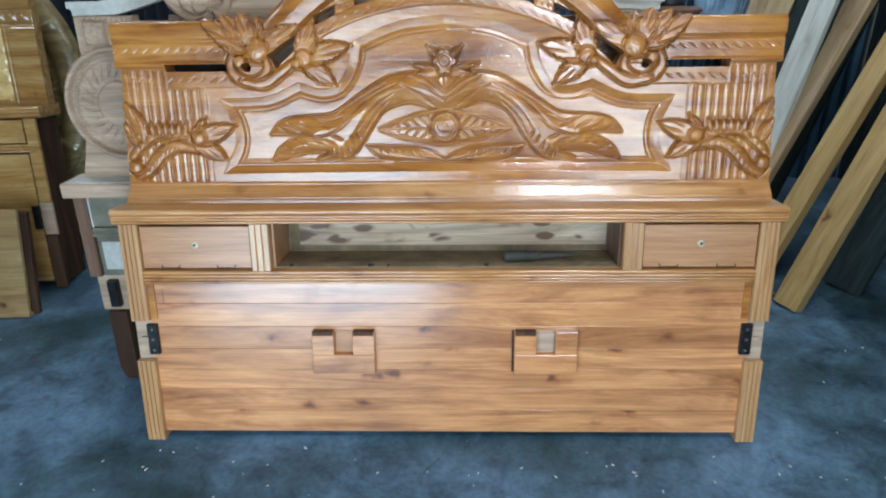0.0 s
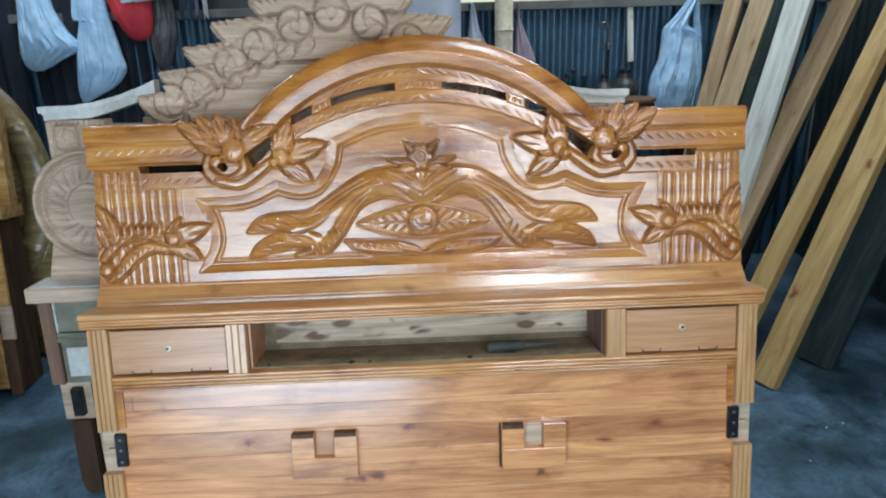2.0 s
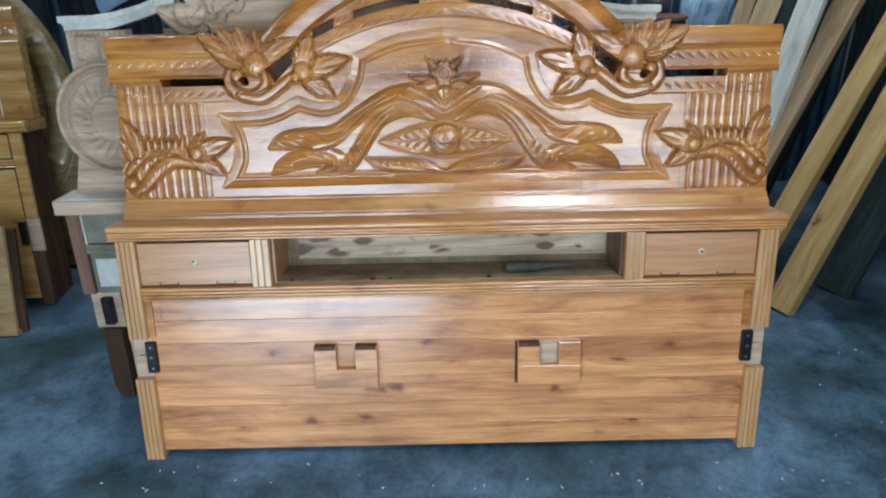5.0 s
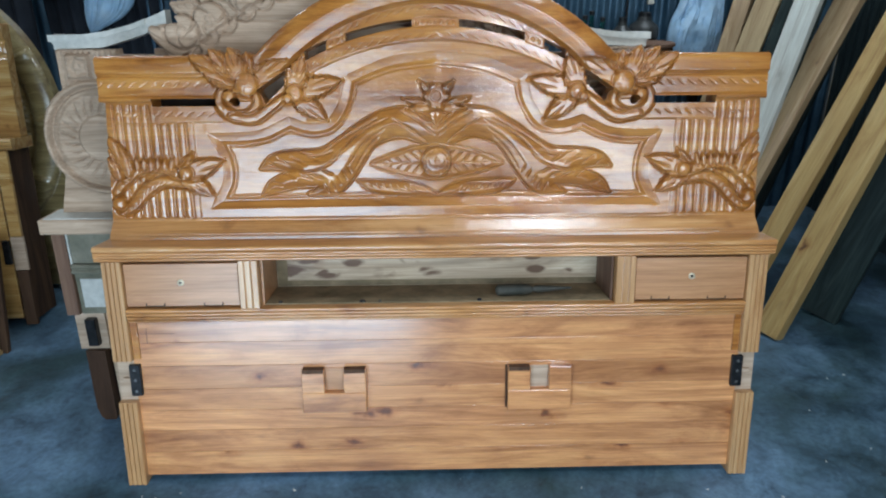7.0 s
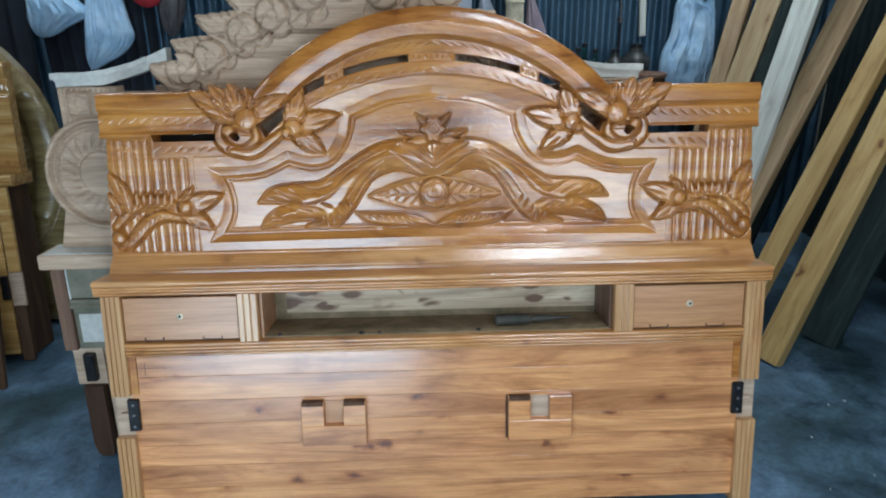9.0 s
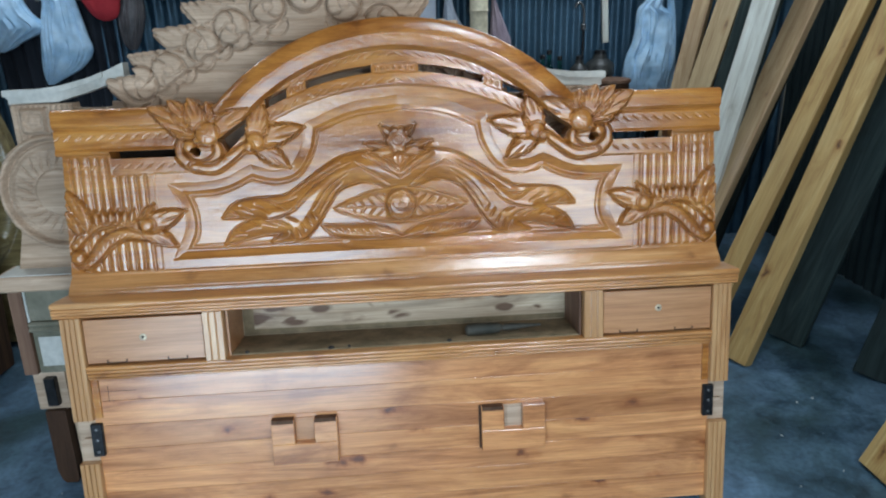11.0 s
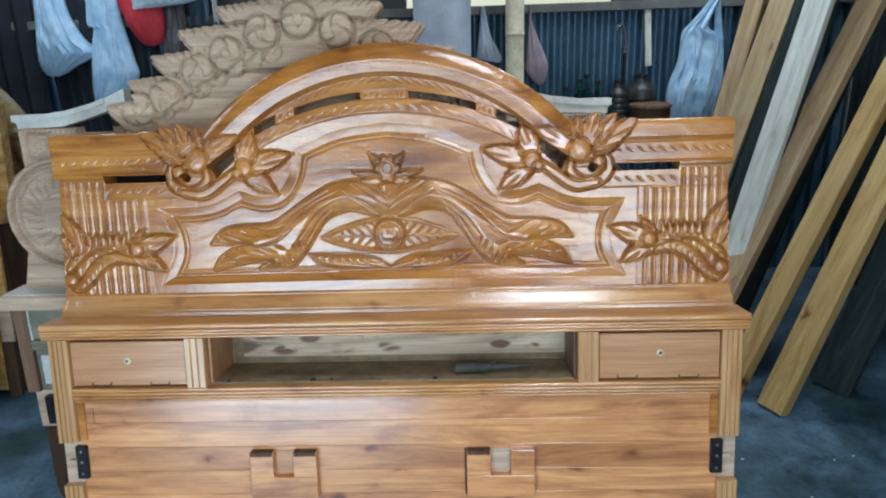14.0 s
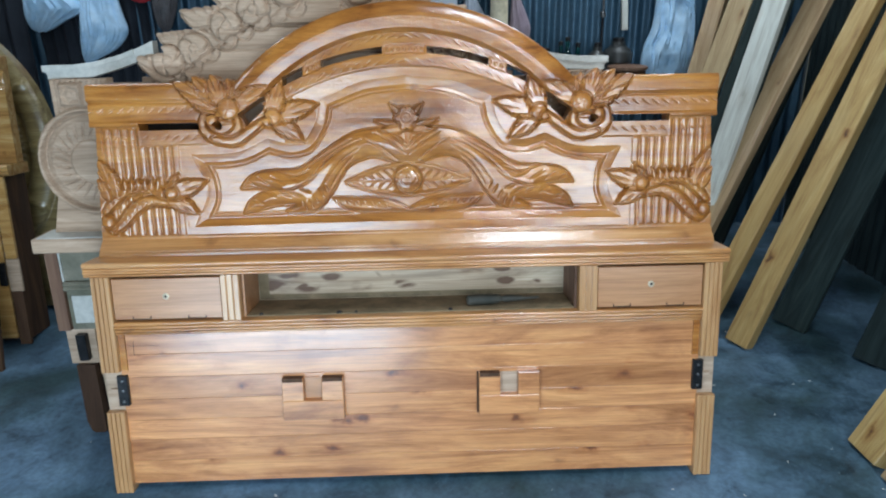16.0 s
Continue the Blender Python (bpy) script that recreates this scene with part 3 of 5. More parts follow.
WEST, EAST, NORTH, TOP = -3.6, 2.45, 2.50, 2.95
bm = bmesh.new()
bmesh.ops.create_grid(bm, x_segments=60, y_segments=75, size=1, matrix=Matrix.Translation(((WEST + EAST) / 2, (FRONT + NORTH) / 2, 0)) @ Matrix.Diagonal(((EAST - WEST) / 2 + 0.3, (NORTH - FRONT) / 2 + 0.5, 1, 1)))
for v in bm.verts:
    v.co.z = -0.004 + 0.004 * noise.noise(v.co * 1.7) if v.co.length > 0 else 0
tagged(part("floor", bm, CEMENT), "worn blue-grey cement workshop floor with dust", "floor", kind="structure")
bm = bmesh.new()
cuts_x = sorted({WEST - 0.2, EAST + 0.2} | {x + d for x, _, _ in PANES for d in (-0.33, 0.33)})
cuts_y = sorted({FRONT - 0.2, NORTH + 0.3} | {y + d for _, y, _ in PANES for d in (-0.40, 0.40)})
for x0, x1 in zip(cuts_x, cuts_x[1:]):
    for y0, y1 in zip(cuts_y, cuts_y[1:]):
        if not any(abs(0.5 * (x0 + x1) - x) < 0.33 and abs(0.5 * (y0 + y1) - y) < 0.40 for x, y, _ in PANES):
            box(x0, x1, y0, y1, TOP, TOP + 0.08, 0, bm)
tagged(part("ceiling", bm, ROOF), "dark sooty workshop roof with four light panes", "ceiling", kind="structure")
solid_wall("wall_south", "y", FRONT - 0.15, 0.15, (WEST, -1.50, -0.10, 0.42, 0.79, 1.50, EAST), (0, 0.65, 1.26, 1.45, 1.98, TOP),
           [(1, 0), (1, 1), (3, 2), (3, 3), (4, 1), (4, 2)], PLASTER, "plastered front wall with open doorways")
solid_wall("wall_west", "x", WEST - 0.15, 0.15, (FRONT, NORTH), (0, TOP), [], PLASTER, "plain plastered side wall")
sheet_wall("wall_east", FRONT, NORTH, 0, TOP, lambda u, w, z: (EAST + w, u, z), BLACK_SHEET, "dark corrugated iron side wall")
sheet_wall("wall_north", WEST, EAST, 0, 1.556, lambda u, w, z: (u, NORTH + w, z), SHEET, "dark blue corrugated iron back wall below a light gap", deep=0.010)
solid_wall("wall_north_upper", "y", NORTH, 0.05, (WEST, -0.10, 1.06, EAST), (1.604, 1.95, TOP), [(1, 0)], ROOF, "dark boarding above the light gap")
tagged(part("beam", box(WEST, EAST, NORTH - 0.05, NORTH + 0.06, 1.556, 1.604, 0.004), plain("grey_beam", (0.10, 0.10, 0.095), (0.17, 0.165, 0.155), 8, 0.8)), "grey wooden rail along the iron wall", "beam", kind="structure")

# ---- the varnished headboard ----
RECLINE = 9.0
head = thing("headboard", pose(0, 0, 0, -RECLINE, 0, 0), "varnished honey-brown teak headboard with carved arch, shelf and drawers", "headboard")

FRAME = [[(0, 1.252), (0.13, 1.236), (0.243, 1.194)], [(0.243, 1.194), (0.258, 1.13), (0.297, 1.072), (0.345, 1.056), (0.385, 1.061), (0.42, 1.073)],
         [(0.42, 1.073), (0.49, 1.041), (0.55, 1.031), (0.628, 1.030)], [(0.628, 1.030), (0.604, 0.975), (0.602, 0.91), (0.634, 0.846)], [(0.634, 0.848), (0.3, 0.851), (0, 0.852)]]
ARCH_Z, ARCH_R, GAP_Z, GAP_R = 0.805, 0.676, 0.547, 0.80


def dashes(along, across, pitch, slant=1.3):
    return np.clip(2.4 * np.sin((along + slant * across) * 2 * np.pi / pitch) - 1.4, 0, 1) * np.exp(-((across / 0.0062) ** 4))


def work_headboard(x, z):
    c = Carving(x, z)
    a = c.x
    r, rho = np.hypot(a, z - ARCH_Z), np.hypot(a, z - GAP_Z)
    h = c.h
    # foot moulding, fluted ends, strips under the slots, top rails
    h += step(0.800 - z, 0.004) * (0.004 + 0.10 * (0.800 - z)) + 0.64 * np.clip(0.792 - z, 0, 0.034) - 0.003 * np.exp(-(((z - 0.794) / 0.002) ** 2)) - 0.003 * np.exp(-(((z - 0.757) / 0.002) ** 2))
    h += 0.004 * step(a - 0.692, 0.004) * step(z - 0.802, 0.003) * step(1.078 - z, 0.003) - 0.006 * np.exp(-(((a - 0.714) / 0.003) ** 2)) * (z > 0.80) * (z < 1.078)
    top = np.where(a < 0.803, 1.076, 1.128)
    flute = (a > 0.716) & (a < 0.915) & (z > 0.806) & (z < top)
    slot = ((a - 0.716) / 0.0249 + 0.06 * np.sin(a * 90)) % 1 - 0.5
    h += flute * (0.0034 * (1 - 4 * slot**2) - 0.006 * np.exp(-(((0.5 - np.abs(slot)) / 0.075) ** 2)) - 0.0025)
    strip = step(z - 1.079, 0.003) * step(1.150 - z, 0.003) * step(a - 0.50, 0.02)
    h += strip * 0.004 - strip * 0.003 * dashes(a, z - 1.101, 0.030)
    rail = step(z - 1.137, 0.003) * step(a - 0.50, 0.02)
    h += rail * 0.006 - rail * 0.003 * dashes(a, z - 1.183, 0.030) - rail * 0.005 * np.exp(-(((z - 1.205) / 0.003) ** 2))
    h += rail * 0.006 * step(z - 1.212, 0.006) - rail * 0.012 * np.clip((z - 1.248) / 0.014, 0, 1) ** 2
    # arch: round outer roll, rope line, inner band
    roll = (r > 0.592) & (z > 1.16) & (a < 0.60)
    crown = np.where(r > 0.628, 0.030 * np.sqrt(np.clip(1 - ((r - 0.622) / 0.058) ** 2, 0, 1)), 0.0285 - 0.20 * (0.628 - r))
    h[:] = np.where(roll, 0.008 + crown - 0.0015 * np.exp(-(((r - 0.629) / 0.002) ** 2)) - 0.014 * step(0.597 - r, 0.006), h)
    band = (r <= 0.592) & (rho > GAP_R - 0.016) & (z > 1.17) & (a < 0.50)
    turn = np.arctan2(a, z - ARCH_Z)
    h[:] = np.where(band, 0.006 - 0.003 * dashes(turn * 0.58, r - 0.580, 0.030, 1.9), h)
    low = (rho <= GAP_R - 0.012) & (z > 1.19) & (a < 0.42)
    low &= np.hypot(a, z - 0.75) > 0.515
    h[:] = np.where(low, 0.004 - 0.14 * np.clip(0.752 - rho, 0, 0.05) + 0.004 * step(rho - 0.752, 0.006) - 0.003 * dashes(np.arctan2(a, z - GAP_Z) * 0.78, rho - 0.766, 0.036, 1.9), h)
    beads = (np.abs(rho - GAP_R) < 0.013) & ((a < 0.062) | ((a > 0.254) & (a < 0.302)))
    h[:] = np.where(beads, 0.003 + 0.004 * np.sqrt(np.clip(1 - ((a + 0.0085) % 0.017 - 0.0085) ** 2 / 0.0045**2 - (rho - GAP_R) ** 2 / 0.006**2, 0, 1)), h)
    # sunken middle panel and its frame
    ring = np.concatenate([spline(q) for q in FRAME])
    panel = in_outline(a, z, np.concatenate([ring, [(-0.5, 0.852), (-0.5, 1.252)]]))
    h -= 0.004 * panel
    c.h = h
    far, best = np.full(a.shape, 9.0), np.full(a.shape, 9.0)
    sides = []
    for q in FRAME:
        line = spline(q)
        ends = [line[0] + 0.04 * (line[0] - line[1]) / np.hypot(*(line[0] - line[1])), line[-1] + 0.04 * (line[-1] - line[-2]) / np.hypot(*(line[-1] - line[-2]))]
        sides.append((near(a, z, line)[0], near(a, z, np.concatenate([ends[:1], line, ends[1:]]))[2], line[-1]))
    for d, side, _ in sides:
        far, best = np.where(d < best, side, far), np.minimum(best, d)
    for (_, one, corner), (_, two, _) in zip(sides, sides[1:]):
        far = np.where(np.hypot(a - corner[0], z - corner[1]) < 0.034, np.minimum(one, two), far)
    u = far / 0.0185
    on = step(0.0185 - np.abs(far), 0.002) * (best < 0.034)
    cove = -0.001 - 0.0075 * np.clip(1 - np.abs(u - 0.25) / np.where(u > 0.25, 0.75, 1.25), 0, 1) ** 0.85
    c.h = h = h * (1 - on) + on * cove - 0.0045 * np.exp(-(((far - 0.0185) / 0.0022) ** 2)) * (best < 0.03)
    # wings of the middle panel: one broad mass that ends in three leaf tips
    sunk = -0.004
    upper = spline([(0.0, 1.108), (0.047, 1.114), (0.091, 1.117), (0.147, 1.109), (0.187, 1.093), (0.240, 1.060), (0.290, 1.025), (0.335, 1.000), (0.400, 0.996), (0.450, 0.991), (0.486, 0.976), (0.512, 0.944)], 4)
    notch = spline([(0.512, 0.944), (0.47, 0.944), (0.424, 0.938)], 3)
    second = spline([(0.424, 0.938), (0.462, 0.921), (0.492, 0.899), (0.510, 0.866)], 3)
    third = spline([(0.510, 0.866), (0.450, 0.880), (0.400, 0.890), (0.348, 0.891)], 3)
    lower = spline([(0.348, 0.891), (0.362, 0.880), (0.376, 0.866), (0.302, 0.866), (0.270, 0.884), (0.236, 0.925), (0.204, 0.975), (0.176, 1.010), (0.131, 1.029), (0.092, 1.032), (0.040, 1.014), (0.0, 1.010)], 4)
    wing = np.concatenate([upper[:-1], notch[:-1], second[:-1], third[:-1], lower, [(-0.05, 1.010), (-0.05, 1.108)]])
    c.plate(wing, 0.017, sunk + 0.001, 0.042, 0.006, power=1.15)
    c.cuts([[(0.424, 0.938), (0.366, 0.938), (0.311, 0.957), (0.277, 0.985)], [(0.398, 0.993), (0.348, 0.979), (0.298, 0.994)]], 0.0045, 0.006)
    c.cuts([[(0.461, 0.976), (0.427, 0.956)], [(0.420, 0.978), (0.377, 0.955)], [(0.370, 0.979), (0.335, 0.962)], [(0.490, 0.966), (0.466, 0.952)]], 0.0055, 0.006)
    c.cuts([[(0.438, 0.930), (0.408, 0.915)], [(0.402, 0.931), (0.362, 0.915)], [(0.366, 0.930), (0.330, 0.916)], [(0.330, 0.940), (0.300, 0.928)], [(0.478, 0.905), (0.450, 0.896)]], 0.0055, 0.006)
    c.cuts([[(0.324, 0.900), (0.313, 0.871)], [(0.306, 0.908), (0.296, 0.880)], [(0.290, 0.922), (0.280, 0.897)], [(0.274, 0.938), (0.262, 0.912)], [(0.258, 0.952), (0.248, 0.930)]], 0.0045, 0.005)
    c.cuts([[(0.28, 0.99), (0.22, 1.045), (0.14, 1.085)], [(0.255, 0.955), (0.21, 1.015), (0.15, 1.058)], [(0.31, 0.962), (0.25, 1.02), (0.20, 1.055)], [(0.235, 0.945), (0.205, 0.995), (0.165, 1.035)], [(0.33, 0.985), (0.27, 1.028), (0.17, 1.085)]], 0.0038, 0.0045)
    c.cuts([[(0.10, 1.105), (0.05, 1.075), (0.006, 1.040)], [(0.075, 1.112), (0.035, 1.085), (0.004, 1.058)], [(0.125, 1.085), (0.075, 1.055), (0.030, 1.020)], [(0.048, 1.108), (0.022, 1.085), (0.003, 1.070)]], 0.0045, 0.005)
    h = c.h
    # the eye: sloped rim, sunk petals
    half = 0.0515 * np.clip(1 - (a / 0.197) ** 1.75, 0, 1) ** 0.95
    q = np.abs(z - 0.956 - 0.006 * (1 - a / 0.2)) - half
    q = np.where(a < 0.197, q * np.cos(np.arctan(0.40 * a / 0.197)), 9)
    lens = q < 0
    mid = z - 0.957
    feather = np.abs(((a - 0.75 * np.abs(mid) - 6 * mid * mid) / 0.029) % 1 - 0.5) * 0.029
    petals = sunk - 0.002 + 0.002 * np.clip(-q / 0.03, 0, 1) - 0.0070 * np.clip(1 - feather / 0.0055, 0, 1) * np.clip(np.abs(mid) / 0.010, 0, 1) - 0.004 * np.clip(1 - np.abs(mid) / 0.003, 0, 1)
    rimmed = sunk + 0.005 - 0.55 * np.clip(-q, 0, 0.014)
    inner = step(-q - 0.014, 0.002)
    h[:] = np.where(lens, rimmed * (1 - inner) + petals * inner, h)
    h -= 0.004 * np.exp(-(((q - 0.001) / 0.0024) ** 2)) * (a < 0.2)
    # lower leaves, fan and bud
    c.plate(np.concatenate([spline([(0.231, 0.908), (0.160, 0.906), (0.085, 0.903), (0.040, 0.890), (0.0, 0.868)], 4), [(0.0, 0.862), (0.140, 0.862)], spline([(0.172, 0.867), (0.205, 0.882), (0.231, 0.908)], 4)[:-1]]), 0.011, sunk + 0.001, 0.026, power=1.15)
    c.cuts([[(0.200 - 0.021 * k, 0.899 - 0.002 * k), (0.190 - 0.021 * k, 0.888 - 0.002 * k)] for k in range(7)], 0.0035, 0.004)
    c.cuts([[(0.205, 0.893), (0.13, 0.881), (0.05, 0.872)]], 0.003, 0.0025)
    h = c.h
    fan, d0 = np.arctan2(a, z - 1.015), np.hypot(a, z - 1.015)
    inside = (d0 < 0.10) & (fan < 0.55) & (fan > -0.01)
    h += inside * (0.0018 * np.abs(np.cos(fan * 17))) * np.clip((0.10 - d0) / 0.02, 0, 1) * np.clip((d0 - 0.02) / 0.03, 0, 1)
    for foot, tip, wide in (((0.014, 1.118), (0.092, 1.139), 0.013), ((0.012, 1.112), (0.080, 1.112), 0.012), ((0.012, 1.150), (0.046, 1.186), 0.012)):
        c.leaf(foot, tip, wide, 0.004, sunk + 0.002, 0.014, 0.005)
    c.boss(0.0, 1.145, 0.032, 0.014, sunk + 0.004, 3, 5)
    c.ball(0.0, 0.961, 0.043, 0.015, 0.000, 0)
    d, turn = np.hypot(c.x, c.z - 0.961), np.arctan2(c.z - 0.961, c.x)
    c.h -= 0.004 * np.clip(1 - np.abs(d - 0.034) / 0.003, 0, 1) * (np.cos(20 * turn) > -0.3) + 0.003 * np.clip(2.5 * np.cos(2 * turn - d * 260) - 1.5, 0, 1) * (d < 0.026) * (d > 0.006)
    # flower groups at the feet of the arch
    c.stroke([(0.60, 1.172), (0.611, 1.130), (0.578, 1.097), (0.535, 1.098), (0.505, 1.128), (0.512, 1.165)], 0.014, 0.016, 0.010, leaf=False)
    c.stroke([(0.578, 1.094), (0.522, 1.088), (0.472, 1.116), (0.425, 1.150)], 0.013, 0.014, 0.008, leaf=False)
    for foot, tip, wide in (((0.560, 1.180), (0.655, 1.222), 0.022), ((0.520, 1.185), (0.414, 1.244), 0.025), ((0.535, 1.192), (0.524, 1.272), 0.022), ((0.556, 1.190), (0.684, 1.264), 0.030), ((0.548, 1.195), (0.630, 1.280), 0.024), ((0.543, 1.190), (0.574, 1.284), 0.026)):
        c.leaf(foot, tip, 1.25 * wide, 0.006, 0.018, 0.0175, 0.0085, True, 0.22)
    c.ball(0.529, 1.183, 0.031, 0.011, 0.021, 4)
    c.ball(0.581, 1.150, 0.017, 0.010, 0.019, 2)
    for foot, tip, wide in (((0.404, 1.150), (0.352, 1.108), 0.018), ((0.400, 1.150), (0.314, 1.084), 0.024), ((0.402, 1.158), (0.268, 1.192), 0.027), ((0.408, 1.162), (0.372, 1.256), 0.029)):
        c.leaf(foot, tip, 1.2 * wide, 0.007, 0.009, 0.0165, 0.0075, False, 0.22)
    c.ball(0.400, 1.157, 0.024, 0.011, 0.014, 4)
    c.ball(0.418, 1.143, 0.013, 0.014, 0.014, 0)
    # sprays on the fluted ends
    c.stroke([(0.735, 0.905), (0.79, 0.912), (0.84, 0.888), (0.88, 0.845), (0.912, 0.826), (0.934, 0.848)], 0.017, 0.010, 0.009, 0.0028, False, gap=0.019)
    c.stroke([(0.73, 0.925), (0.80, 0.950), (0.86, 0.945), (0.90, 0.912), (0.928, 0.880)], 0.017, 0.012, 0.009, 0.0032, False, gap=0.021)
    for k in range(6):
        c.stroke([(0.765 + 0.019 * k, 0.945), (0.762 + 0.020 * k, 0.962), (0.756 + 0.021 * k, 0.980)], 0.0075, 0.006, 0.011, cut=0.003)
    c.leaf((0.885, 0.925), (0.934, 1.040), 0.030, 0.006, 0.010, 0.014, 0.0075)
    c.leaf((0.905, 0.915), (0.940, 0.985), 0.018, 0.010, 0.012, 0.012, 0.006)
    for tip, wide in (((0.702, 0.990), 0.020), ((0.650, 0.872), 0.026), ((0.618, 0.970), 0.029)):
        c.leaf((0.738, 0.928), tip, wide, 0.006, 0.009, 0.0145, 0.0075)
    c.ball(0.722, 0.935, 0.019, 0.010, 0.014, 3)
    c.ball(0.922, 0.850, 0.020, 0.010, 0.012, 2)
    h = c.h
    # outline and the pierced parts
    wide = np.where(z < 1.135, 0.931 + 0.022 * (1.135 - z) / 0.39, 0.9465)
    body = np.minimum(np.minimum(wide - a, z - 0.744), 1.262 - z)
    arch = np.minimum(ARCH_R - r, z - 1.0)
    inside = np.maximum(np.maximum(body, arch), np.minimum(c.out, z - 1.2))
    hole = np.maximum(np.abs(rho - GAP_R) - 0.0105, np.abs(a - 0.158) - 0.092)
    hole = np.minimum(hole, np.maximum(np.abs(rho - GAP_R) - 0.0125, np.abs(a - 0.335) - 0.031))
    hole = np.minimum(hole, np.maximum(np.abs(z - 1.134) - 0.0105, np.abs(a - 0.712) - 0.090))
    hole = np.minimum(hole, np.hypot(a - 0.566, z - 1.134) - 0.013)
    quad = np.array([(0.421, 1.221), (0.503, 1.166), (0.483, 1.129), (0.430, 1.178)])
    cut = np.full(a.shape, -9.0)
    for (px, pz), (qx, qz) in zip(quad, np.roll(quad, -1, 0)):
        n = math.hypot(qx - px, qz - pz)
        cut = np.maximum(cut, -((a - px) * (qz - pz) - (z - pz) * (qx - px)) / n)
    hole = np.minimum(hole, cut)
    inside = np.minimum(inside, hole)
    # which piece a spot belongs to
    piece = np.zeros(a.shape, int)
    piece[(a > 0.692) & (z < 1.137)] = 2
    piece[(a > 0.50) & (z >= 1.137)] = 4
    piece[(roll & (z > 1.235) & (a < 0.50)) | (band & (a < 0.33) & (z > 1.27) & (rho > GAP_R))] = 1
    piece[np.hypot((a - 0.545) / 1.15, z - 1.18) < 0.098] = 6
    piece[np.hypot(a - 0.375, z - 1.155) < 0.088] = 8
    piece[(piece == 2) & (a > 0.60) & (np.abs(z - 0.905) < 0.088)] = 10
    piece[(piece == 2) & (z < 0.86)] = 12
    piece[(a > 0.615) & (a <= 0.692) & (np.abs(z - 0.92) < 0.06)] = 10
    piece += ((piece >= 2) & (x < 0)).astype(int)
    piece[z < 0.800] = 14
    return h, inside, piece


PIECES = [("carved_panel", "glossy carved panel with scrolling leaves and an eye motif"), ("arch_rail", "glossy pierced arch with rope carving"), ("fluted_panel", ""), ("fluted_panel", ""),
          ("top_rail", ""), ("top_rail", ""), ("carved_flower", ""), ("carved_flower", ""), ("carved_leaf_flower", ""), ("carved_leaf_flower", ""), ("carved_spray", ""), ("carved_spray", ""), ("fluted_foot", ""), ("fluted_foot", ""), ("foot_moulding", "glossy sloped moulding of paler wood")]
carved(head, work_headboard, -0.954, 0.954, 0.738, 1.490, 0.0023, 0.120, 0.185, PIECES, (TEAK,) * 14 + (SHELF,))

# shelf with a reeded front edge
def reeds(back, yf, beads):
    """An edge outline, (y, z), from the top down: one half-round bead after another."""
    out = [(back, beads[0][0])]
    for z1, z0, y in beads:
        r = (z1 - z0) / 2
        out += [(yf + y + min(r, 0.010) * (1 - math.sin(math.pi * k / 7)), z1 - r + r * math.cos(math.pi * k / 7)) for k in range(8)]
    return out + [(back, beads[-1][1])]


